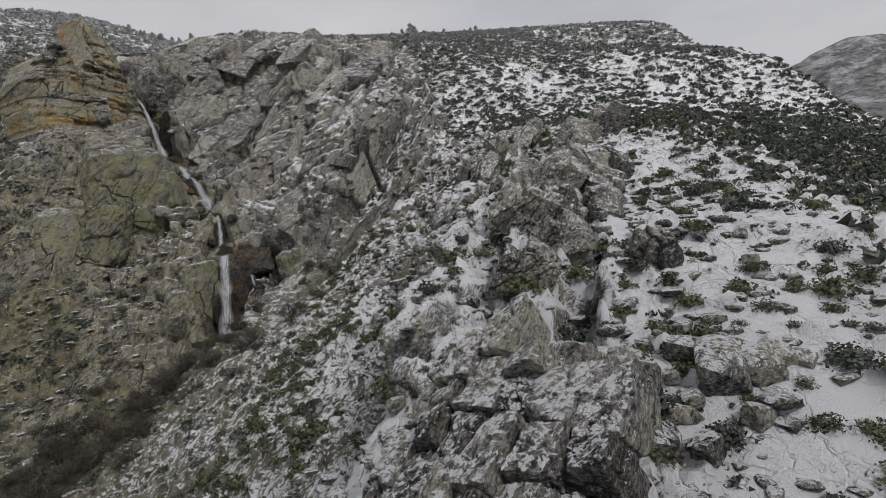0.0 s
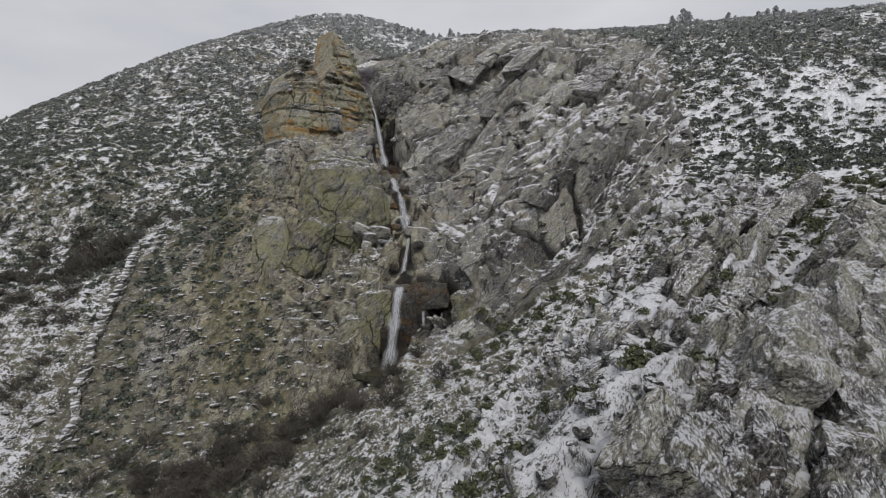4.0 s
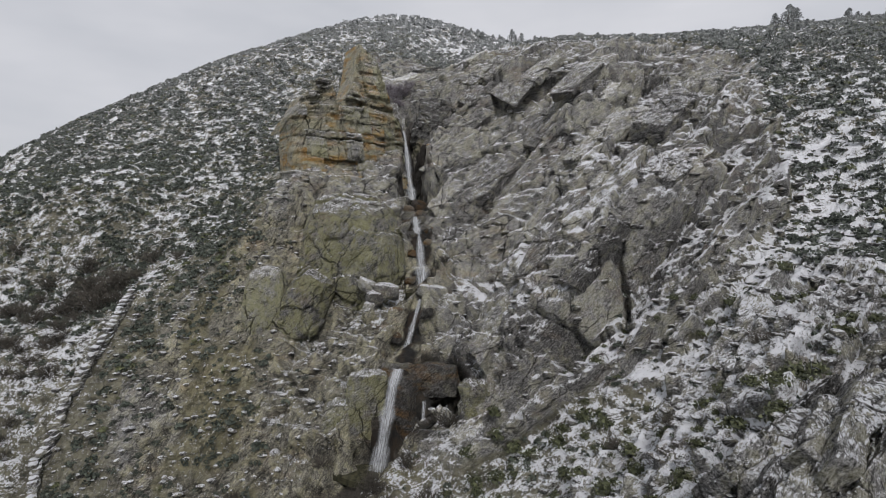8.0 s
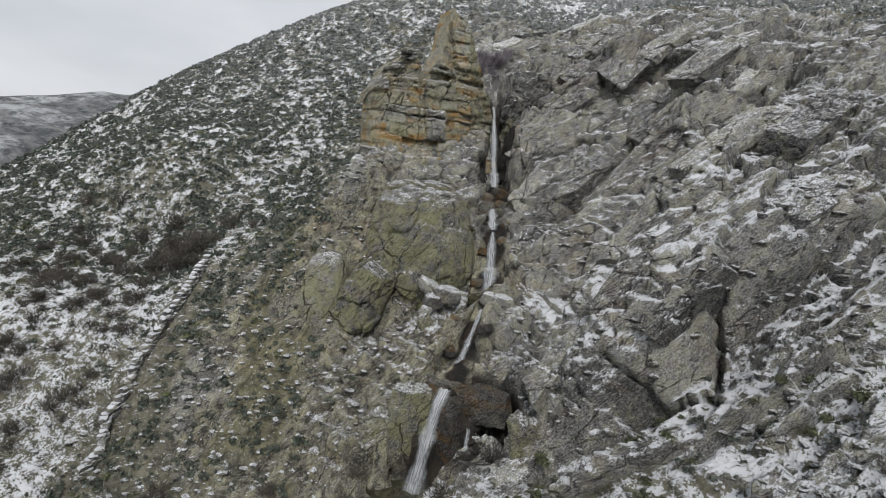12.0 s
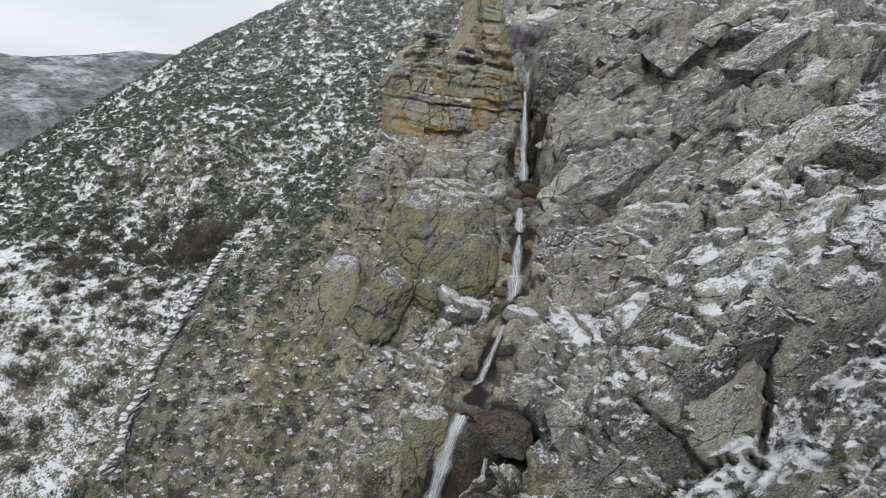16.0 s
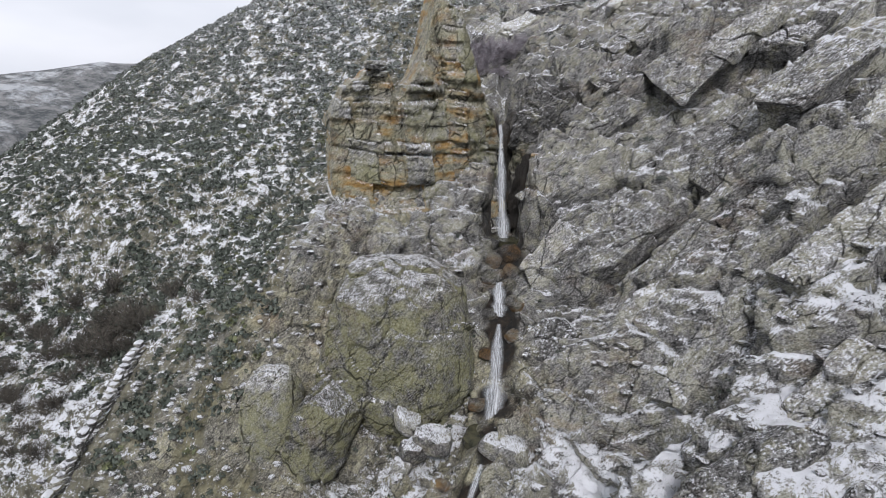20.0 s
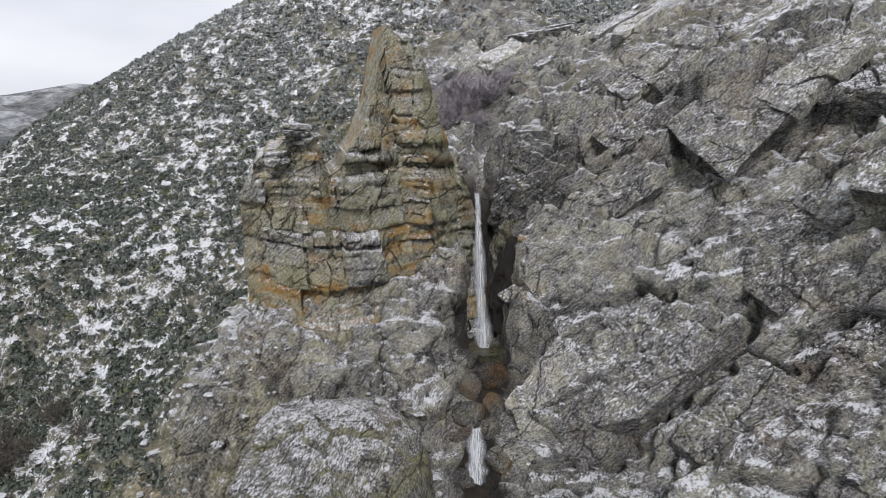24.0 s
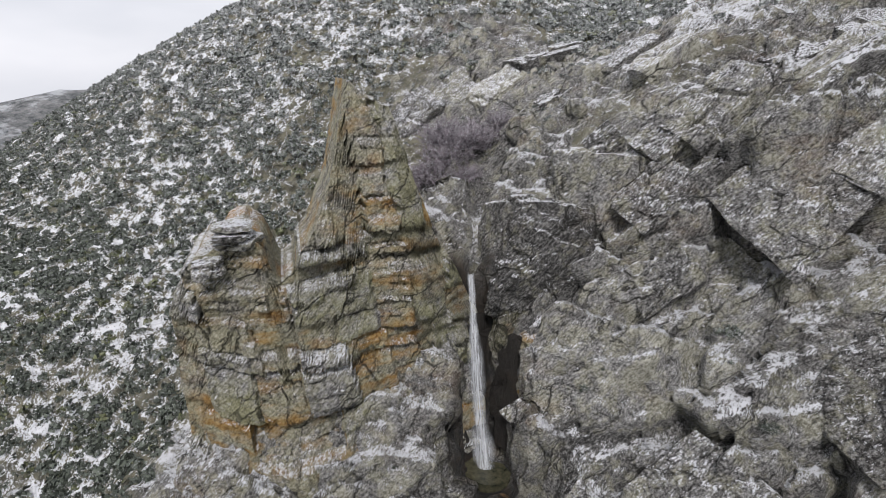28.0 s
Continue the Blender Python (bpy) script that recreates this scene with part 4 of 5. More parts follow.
# slabs and fins that stand up along the spur
fin = 0
for x, y, long, high, thick in ((11.6, 25.2, 3.2, 2.1, 0.5), (14.4, 27.6, 3.0, 2.2, 0.55), (13.0, 25.2, 2.6, 1.6, 0.4), (17.0, 29.6, 2.4, 1.7, 0.5), (18.6, 23.4, 2.6, 1.9, 0.9), (15.4, 18.0, 2.3, 1.8, 0.9), (7.2, 12.2, 1.8, 1.3, 0.8), (4.6, 11.0, 1.6, 1.2, 0.8),
                                (6.8, 13.4, 1.5, 1.2, 0.5), (24.6, 25.0, 2.6, 1.9, 1.0), (27.0, 27.0, 2.2, 1.6, 0.9), (3.6, 7.7, 1.1, 1.3, 0.7), (5.5, 5.0, 0.6, 0.9, 0.5), (1.4, 6.9, 1.2, 1.1, 0.7), (21.4, 35.0, 2.8, 1.6, 0.6), (10.0, 17.4, 1.6, 1.1, 0.5),
                                (9.4, 20.0, 1.8, 1.0, 0.4), (12.4, 22.4, 1.6, 1.1, 0.4), (19.5, 32.6, 2.0, 1.2, 0.5), (7.9, 15.3, 1.5, 1.2, 0.6), (16.8, 21.4, 1.8, 1.4, 0.7), (13.6, 15.4, 1.6, 1.2, 0.8)):
    g = on_ground(x, y)
    ob = tagged(new("rock_fin"), "upright slab of layered grey rock dusted with snow on the spur", "rock", "rock fins on the spur")
    ob.matrix_basis = pose(x, y, g[2] - 0.1 * high, 26 + 3 * (fin % 4), -22 + 5 * (fin % 5), 48 + 4 * (fin % 4))
    for k, (off, share) in enumerate(((0.0, 1.0), (1.15, 0.78), (-1.05, 0.66))):
        me = rock_mesh("slab", 500 + 3 * fin + k, (long * share, thick * (1.0 - 0.25 * k), high * share), 5, boxy=0.9, rough=0.08, cuts=8, beds=0.28, joints=0.9)
        part("slab", me, M_ROCK, ob, pose(0.12 * long * (k - 1), off * thick, -0.16 * high * k, 3 * k, 2 - 3 * k, 3 * k - 2))
    fin += 1

# long ribs of rock that run down the spur's flank
for n, (x, y, long, thick, high, turn) in enumerate(((13.4, 28.8, 3.4, 0.36, 1.5, 36), (15.3, 28.2, 3.8, 0.46, 1.9, 36), (18.6, 29.6, 8.0, 0.62, 1.5, 42), (11.0, 20.6, 4.0, 0.45, 0.9, 38))):
    rib = tagged(new("rock_rib"), "long tilted rib of layered rock, snow-dusted above and dark below", "rock", "rock ribs on the spur")
    rib.matrix_basis = pose(x, y, float(ground(x, y)[0]) + 0.55 * high, 0, -16, turn) @ pose(0, 0, 0, 38, 0, 0)
    for k in range(3):
        me = rock_mesh("slab", 560 + 5 * n + k, (long / 3 * 1.2, thick * (1 + 0.15 * k), high * (1.05 - 0.12 * abs(k - 1))), 6, boxy=0.9, rough=0.07, cuts=7, beds=0.3, joints=1.2)
        part("slab", me, M_ROCK, rib, pose((k - 1) * long * 0.62, 0.08 * (k % 2), -0.1 * k, 2 * k - 2, 3 - 3 * k, 3 * k - 3))

# the broken outcrop at the near end of the spur
outcrop = tagged(new("rock_outcrop"), "jointed outcrop of big grey blocks with snow in the cracks", "rock")
outcrop.matrix_basis = pose(-5.3, -0.4, -11.7) @ Matrix.Scale(0.68, 4)
along_it, across_it = Vector((0.75, 0.39, 0.53)).normalized(), Vector((0.25, -0.93, 0.12))
top_of = along_it.cross(across_it).normalized()
top_of = top_of if top_of.z > 0 else -top_of
across_it = top_of.cross(along_it).normalized()
turned = Matrix((along_it, across_it, top_of)).transposed().to_4x4()
ro = np.random.default_rng(21)
for column in range(-3, 3):
    u = -3.4 + ro.uniform(-0.5, 0.3)
    while u < 2.8 - 0.5 * abs(column):
        long = ro.uniform(1.1, 2.3)
        me = rock_mesh("block", 600 + int(ro.integers(1e5)), (long / 2 * 1.06, 0.66, 0.95), 5, boxy=0.95, rough=0.05, cuts=5, beds=0.22, joints=0.7)
        at = along_it * (u + long / 2) + across_it * (1.18 * column + 0.4) + top_of * (ro.uniform(-0.22, 0.16) - 0.07 * column ** 2)
        part("block", me, M_ROCK, outcrop, Matrix.Translation(at) @ turned @ pose(0, 0, 0, ro.normal(0, 3), ro.normal(0, 3), ro.normal(0, 3)))
        u += long

# the layered crest above it
crest_rock = tagged(new("rock_crag"), "layered grey crag of tilted beds along the spur's crest", "rock")
crest_rock.matrix_basis = pose(11.0, 14.5, -8.5)
for n, (x, y, a, b, c) in enumerate(((6.0, 10.6, 1.5, 0.8, 1.2), (7.4, 12.6, 2.0, 1.0, 1.5), (9.2, 14.6, 2.3, 1.0, 1.9), (11.4, 16.4, 2.6, 1.1, 2.2), (13.6, 18.0, 2.5, 1.0, 2.2), (12.6, 14.8, 2.2, 1.0, 1.6), (10.4, 12.8, 1.9, 0.9, 1.3), (15.8, 19.8, 2.6, 1.1, 2.1), (18.0, 22.4, 2.6, 1.2, 2.0), (8.6, 10.6, 1.4, 0.8, 1.0), (16.6, 17.4, 1.8, 0.9, 1.4), (20.4, 24.6, 2.2, 1.0, 1.6))):
    g = on_ground(x, y)
    me = rock_mesh("slab", 640 + n, (a, b, c), 5, boxy=0.9, rough=0.09, cuts=8, beds=0.32, joints=1.2)
    part("slab", me, M_ROCK, crest_rock, pose(x - 11.0, y - 14.5, g[2] + 8.5 + 0.15 * c, 24 + 4 * (n % 3), -24 + 6 * (n % 3), 50 + 6 * (n % 4)))
loose = ((-1.9, 1.5, 0.62, 0.55, 0.8), (-1.6, 0.6, 0.55, 0.5, 0.55), (-0.9, 1.2, 0.5, 0.5, 0.6), (-0.6, 0.7, 0.7, 0.4, 0.45), (-0.9, 1.9, 0.4, 0.3, 0.4), (1.2, -1.2, 0.35, 0.3, 0.3), (2.0, 0.2, 0.9, 0.6, 0.6), (2.6, 0.0, 0.9, 0.5, 0.5), (2.3, 0.9, 1.0, 0.5, 0.45),
         (3.1, -0.5, 0.6, 0.4, 0.4), (-0.5, -1.1, 0.36, 0.3, 0.36), (-1.3, -0.6, 0.45, 0.4, 0.4), (0.2, 0.1, 0.3, 0.5, 0.25), (-2.5, 0.6, 0.4, 0.5, 0.35), (5.6, 4.6, 0.5, 0.5, 0.7))
for n, (x, y, a, b, c) in enumerate(loose):
    g = on_ground(x, y)
    stone("boulder", 700 + n, (x, y, g[2] + 0.35 * c), (a, b, c), (12 * n % 30, 20 - 7 * n % 40, 37 * n), label="loose angular grey boulder lying in snow", group="loose boulders on the spur", boxy=0.88, rough=0.05, cuts=7)


for n in range(110):
    rs = np.random.default_rng(2000 + n)
    x, y = rs.uniform(-7, 9), rs.uniform(-3, 15)
    g, s = on_ground(x, y), 0.12 + 0.26 * rs.random() ** 2
    if n < 8:
        first = [] if n == 0 else first
        first.append(rock_mesh("stone", 1200 + n, (1.0, 0.8, 0.6), 3, boxy=0.9, rough=0.06, cuts=6))
        first[n].materials.append(M_ROCK)
    ob = new("stone", first[n % 8])
    ob.matrix_basis = pose(x, y, g[2] + 0.15 * s, rs.normal(0, 14), rs.normal(0, 14), rs.uniform(0, 360)) @ Matrix.Scale(s, 4)
    tagged(ob, "small angular grey stone half covered by snow", "stone", "stones on the spur")


# ---- stones of the slopes ----
def scatter(count, spans, density, seed):
    """Places on the ground sheet where a chance allows one: their points and normals."""
    r = np.random.default_rng(seed)
    (x0, x1), (y0, y1) = spans
    x, y = r.uniform(x0, x1, count), r.uniform(y0, y1, count)
    keep = r.random(count) < density(x, y)
    x, y = x[keep], y[keep]
    a, b = np.clip(np.searchsorted(gy, y) - 1, 0, ny - 2), np.clip(np.searchsorted(gx, x) - 1, 0, nx - 2)
    v, u = ((y - gy[a]) / (gy[a + 1] - gy[a]))[:, None], ((x - gx[b]) / (gx[b + 1] - gx[b]))[:, None]
    i = a * nx + b
    p = (SURF[i] * (1 - u) + SURF[i + 1] * u) * (1 - v) + (SURF[i + nx] * (1 - u) + SURF[i + nx + 1] * u) * v
    return p, SN[i], i


def many(name, templates, points, scale, seed, material, label, lean=0.0, normals=None, category="", sink=0.0, flat=True):
    """Joins many small copies of a few shapes into one mesh."""
    r = np.random.default_rng(seed)
    verts, faces, base = [], [], 0
    pick = r.integers(0, len(templates), len(points))
    for k, (tv, tf) in enumerate(templates):
        at = points[pick == k]
        if not len(at):
            continue
        s, a = scale[pick == k], r.uniform(0, 2 * np.pi, len(at))
        c, w = np.cos(a), np.sin(a)
        v = tv[None] * (s[:, None, None] if s.ndim == 1 else s[:, None, :])
        v = np.stack([v[..., 0] * c[:, None] - v[..., 1] * w[:, None], v[..., 0] * w[:, None] + v[..., 1] * c[:, None], v[..., 2]], -1)
        if normals is not None and lean:
            nn = normals[pick == k]
            v = v + v[..., 2:3] * lean * np.stack([nn[:, 0], nn[:, 1], 0 * nn[:, 0]], 1)[:, None]
        v = v + at[:, None] - np.array([0, 0, sink])
        f = tf[None] + (base + np.arange(len(at)) * len(tv))[:, None, None]
        verts.append(v.reshape(-1, 3))
        faces.append(f.reshape(-1, tf.shape[1]))
        base += len(at) * len(tv)
    ob = new(name, arrays_mesh(bpy.data.meshes.new(name), np.concatenate(verts), np.concatenate(faces), not flat))
    ob.data.materials.append(material)
    return tagged(ob, label, category, kind="stuff")


def chips(seed, count=8):
    out = []
    for k in range(count):
        rr = np.random.default_rng(seed + k)
        me = rock_mesh("chip", seed + k, (1.0, rr.uniform(0.6, 0.9), rr.uniform(0.35, 0.7)), 2, boxy=0.9, rough=0.08, cuts=5)
        v = np.zeros(len(me.vertices) * 3)
        me.vertices.foreach_get("co", v)
        out.append((v.reshape(-1, 3), ball(2)[1]))
        bpy.data.meshes.remove(me)
    return out


def stony(x, y):
    d, _ = along(x, y, SPUR)
    left = smooth(26, 8, np.hypot(x + 24, y - 50)) * 0.5
    return np.clip(0.5 * smooth(20, 7, d) + left + 0.25 * smooth(20, 10, np.hypot(x - 6, y - 62)), 0, 1) * smooth(1.0, 2.2, along(x, y, STREAM)[0])


pts, nor, _ = scatter(40000, ((-42, 32), (-4, 66)), stony, 77)
size = 0.06 + 0.36 * np.random.default_rng(3).random(len(pts)) ** 4
many("scattered_stones", chips(800), pts, size, 4, M_ROCK, "grey stones strewn over the slopes", lean=1.1, normals=nor, category="stones", sink=0.06)


# ---- plants ----
def leaves(seed, count, leaf, low=-0.1, shape=(1, 1, 0.8), hollow=0.55):
    """A bush of small leaf clumps: triangles strewn through an uneven dome."""
    r = np.random.default_rng(seed)
    d = r.normal(0, 1, (count, 3))
    d /= np.linalg.norm(d, axis=1)[:, None]
    d[:, 2] = np.abs(d[:, 2]) + low
    lump = 1 + 0.28 * fbm(d[:, 0] * 1.7 + seed, d[:, 1] * 1.7, d[:, 2] * 1.7, 2, seed)
    p = d * (r.uniform(hollow, 1.05, count) * lump)[:, None] * np.array(shape)
    n = d + r.normal(0, 0.7, (count, 3))
    n /= np.linalg.norm(n, axis=1)[:, None]
    a = np.cross(n, r.normal(0, 1, (count, 3)))
    a /= np.linalg.norm(a, axis=1)[:, None]
    b = np.cross(n, a)
    s = (leaf * r.uniform(0.6, 1.3, count))[:, None]
    v = np.stack([p + a * s, p - 0.6 * a * s + 0.8 * b * s, p - 0.6 * a * s - 0.8 * b * s], 1).reshape(-1, 3)
    return v, np.arange(len(v)).reshape(-1, 3)


def twigs(seed, count, spread=0.8, thick=0.012, fork=3):
    """Bare stems that fan out from the foot and fork: thin three-sided blades."""
    r = np.random.default_rng(seed)
    verts = []

    def stem(p, d, length, w, depth):
        q = p + d * length
        side = np.cross(d, r.normal(0, 1, 3))
        side /= np.linalg.norm(side)
        verts.extend([p + side * w, p - side * w, q])
        if depth:
            for _ in range(3):
                e = d + r.normal(0, 0.42, 3) + np.array([0, 0, 0.08])
                e /= np.linalg.norm(e)
                stem(p + d * length * r.uniform(0.45, 0.95), e, length * r.uniform(0.45, 0.7), w * 0.65, depth - 1)

    for _ in range(count):
        d = np.array([r.normal(0, spread), r.normal(0, spread), 1.0])
        d /= np.linalg.norm(d)
        stem(np.array([r.normal(0, 0.1), r.normal(0, 0.1), 0.0]), d, r.uniform(0.35, 0.6), thick, fork)
    v = np.array(verts)
    return v, np.arange(len(v)).reshape(-1, 3)


def open_slope(x, y):
    """Scrub: thick on the hill's flanks, thin on crags, spur and stream."""
    crag, bank, fins = masks(x, y)
    d, _ = along(x, y, SPUR)
    s, _ = along(x, y, STREAM)
    patch = smooth(-0.55, 0.05, fbm(x / 6, y / 6, x * 0, 3, 205))
    left = smooth(-20, -27, x + 0.25 * np.maximum(66 - y, 0) * -1) * smooth(44, 60, y)
    top = smooth(86, 94, y)
    right = smooth(22, 30, x - 0.2 * (60 - y)) * smooth(10, 40, y + x)
    low = (0.38 + 0.25 * smooth(50, 44, y)) * smooth(-14, -20, x) * smooth(62, 52, y) * smooth(-38, -33, x)
    field = smooth(-35, -41, x) * smooth(60, 54, y)
    dense = np.maximum(np.maximum(left, top), np.maximum(right, low)) * (1 - 0.85 * field)
    dense = np.maximum(dense, smooth(16, 24, x - 0.1 * y) * smooth(70, 45, y))
    dense = np.maximum(dense, 0.55 * smooth(-36, -33, x) * smooth(-9, -14, x) * smooth(38, 41, y) * smooth(58, 50, y))
    dense = np.maximum(dense, 0.22 * smooth(26, 8, d) * smooth(55, 40, y))
    return dense * (0.45 + 0.55 * patch) * (1 - 0.93 * np.maximum(crag, bank)) * (1 - 0.6 * fins) * smooth(1.5, 3, s) * smooth(0.9, 1.6, np.abs(x + 35.2) + 9 * (y > 60) + 9 * (y < 42))


FAR_BUSH = [leaves(900 + k, 34, 0.36, shape=(1, 1, 0.72), hollow=0.7) for k in range(10)]
DISTANT_BUSH = [leaves(960 + k, 12, 0.62, shape=(1, 1, 0.75), hollow=0.6) for k in range(6)]


def off_spur(x, y):
    return open_slope(x, y) * (1 - smooth(14, 9, along(x, y, SPUR)[0]) * (y < 45))


def at_hand(x, y):
    return (x > -80) & (x < 62) & (y > 4) & (y < 112)


pts, nor, _ = scatter(58000, ((-80, 62), (4, 112)), off_spur, 61)
size = 0.22 + 0.40 * np.random.default_rng(8).random(len(pts)) ** 1.5
mid = len(pts) * 9 // 10
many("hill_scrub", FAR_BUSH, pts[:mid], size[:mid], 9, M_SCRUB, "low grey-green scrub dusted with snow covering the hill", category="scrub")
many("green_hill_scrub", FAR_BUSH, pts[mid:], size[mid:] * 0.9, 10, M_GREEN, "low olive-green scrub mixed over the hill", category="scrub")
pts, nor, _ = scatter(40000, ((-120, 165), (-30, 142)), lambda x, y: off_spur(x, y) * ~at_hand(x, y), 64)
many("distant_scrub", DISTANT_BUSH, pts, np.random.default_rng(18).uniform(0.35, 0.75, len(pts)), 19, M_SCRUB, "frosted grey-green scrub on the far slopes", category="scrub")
# low tufts between them
TUFT = [leaves(930 + k, 16, 0.5, shape=(1, 1, 0.6)) for k in range(5)]
pts, nor, _ = scatter(16000, ((-60, 40), (-4, 96)), lambda x, y: 0.55 * smooth(-0.2, 0.5, fbm(x / 3, y / 3, x * 0, 3, 33)) * (1 - 0.75 * masks(x, y)[0]) * smooth(1.2, 2.4, along(x, y, STREAM)[0]), 62)
many("heather_tufts", TUFT, pts, np.random.default_rng(9).uniform(0.10, 0.26, len(pts)), 11, M_SCRUB, "small grey-brown heather and grass tufts among the stones", category="scrub")


def bush_kind(seed, count, leaf, material, label, group):
    root = tagged(new("bush"), label, "bush", group)
    v, f = leaves(seed, count, leaf, shape=(1, 1, 0.85), hollow=0.35)
    part("foliage", arrays_mesh(bpy.data.meshes.new("foliage"), v, f, False), material, root)
    v, f = twigs(seed, 7, 0.7, 0.03, 1)
    part("stems", arrays_mesh(bpy.data.meshes.new("stems"), v * 1.1, f, False), M_BARK, root)
    return root


KINDS = [bush_kind(40 + k, 520, 0.11, M_GREEN if k % 3 else M_SCRUB, "rounded olive-green broom bush standing in snow" if k % 3 else "grey-green frosted bush standing in snow", "bushes on the spur") for k in range(6)]
pts, nor, _ = scatter(6000, ((-14, 34), (-6, 46)), lambda x, y: 0.7 * smooth(22, 12, along(x, y, SPUR)[0]) * (1 - 0.6 * masks(x, y)[2]) * smooth(-0.4, 0.2, fbm(x / 3, y / 3, x * 0, 2, 44)), 63)
rb = np.random.default_rng(12)
keep = []
for p in pts:
    if all((p[0] - q[0]) ** 2 + (p[1] - q[1]) ** 2 > 0.8 for q in keep) and len(keep) < 640:
        keep.append(p)
rest = np.array([p for p in keep if p[1] > 13])
keep = [p for p in keep if p[1] <= 13][:285]
many("spur_bushes", [leaves(940 + k, 200, 0.17, shape=(1, 1, 0.85), hollow=0.35) for k in range(6)], rest, 0.24 + 0.5 * rb.random(len(rest)) ** 1.4, 13, M_GREEN, "olive-green bushes along the spur standing in snow", category="scrub")
named = ((0.1, 0.6, 0.75), (1.5, 3.1, 0.45), (2.5, 2.8, 0.5), (0.3, -0.9, 0.55), (3.2, 1.4, 0.55), (1.0, 2.0, 0.4), (4.6, 4.9, 0.6), (6.2, 4.4, 0.6), (-4.2, 8.2, 0.6), (-5.2, 7.6, 0.5), (2.6, 6.1, 0.7))
used = set()
for n, p in enumerate([(*on_ground(x, y), s) for x, y, s in named] + [(*p, 0.24 + 0.5 * rb.random() ** 1.4) for p in keep]):
    k = n % 6
    m = pose(p[0], p[1], p[2] - 0.06, rb.normal(0, 6), rb.normal(0, 6), rb.uniform(0, 360))
    ob = KINDS[k] if k not in used else copy_thing(KINDS[k], m)
    used.add(k)
    ob.matrix_basis = m @ Matrix.Diagonal((p[3] * rb.uniform(0.9, 1.25), p[3], p[3] * rb.uniform(0.7, 1.0), 1))

# bushes rooted in the crag's cracks
for x, y, s in ((1.7, 73.7, 1.0), (3.6, 72.9, 0.5), (3.1, 70.8, 0.7), (1.6, 70.2, 0.6), (6.7, 67.9, 0.6), (-3.7, 72.1, 0.5), (-1.4, 68.6, 0.5), (-16.2, 62.9, 0.6), (10.2, 55.2, 0.5), (-3.9, 55.4, 1.0), (7.1, 67.4, 0.5), (5.0, 60.0, 0.5), (13.0, 58.0, 0.6), (-1.5, 61.5, 0.5), (8.0, 52.0, 0.5),
                (11.0, 44.6, 0.9), (12.4, 43.8, 0.7), (14.0, 43.5, 0.6), (16.5, 42.5, 0.8), (4.0, 44.0, 0.7), (8.6, 42.6, 0.6), (-10.5, 51.0, 0.5), (-13.4, 50.2, 0.6), (-22, 52, 0.7), (-24, 49, 0.8), (-27, 47, 0.8), (-20, 47, 0.7), (-30, 50, 0.7)):
    g = on_ground(x, y)
    ob = copy_thing(KINDS[3], pose(x, y, g[2] - 0.1, 0, 0, 70 * x))
    ob.matrix_basis = ob.matrix_basis @ Matrix.Diagonal((s * 1.1, s, s * 0.85, 1))
    tagged(ob, "dark green bush rooted in a crack of the rock", "bush", "bushes in the rock")


# leafless shrubs: brown along the stream, grey-violet over the fall
def bare_shrub(seed, count, label, group):
    v, f = twigs(seed, count, 0.75, 0.022, 3)
    root = new("bare_shrub", arrays_mesh(bpy.data.meshes.new("bare_shrub"), v, f, False))
    root.data.materials.append(M_TWIG)
    return tagged(root, label, "shrub", group)


MAUVE = [bare_shrub(66 + k, 60, "leafless violet-grey shrub above the waterfall", "bare shrubs over the fall") for k in range(2)]
for ob in MAUVE:
    ob.data.materials[0] = M_MAUVE
for n, (x, y, s) in enumerate(((-15.6, 81.0, 2.3), (-14.6, 81.6, 2.7), (-13.6, 82.0, 2.9), (-12.6, 82.5, 2.8), (-11.7, 83.2, 2.5), (-13.0, 83.6, 3.0), (-14.4, 83.2, 2.8), (-12.2, 81.2, 1.7), (-10.9, 84.0, 2.0))):
    m = pose(x, y, on_ground(x, y)[2] - 0.08, 0, 0, 71 * n)
    ob = MAUVE[n] if n < 2 else copy_thing(MAUVE[n % 2], m)
    ob.matrix_basis = m @ Matrix.Diagonal((s, s, s * 0.8, 1))
SHRUBS = [bare_shrub(70 + k, 40, "leafless brown shrub tangled beside the stream", "bare shrubs by the stream") for k in range(4)]
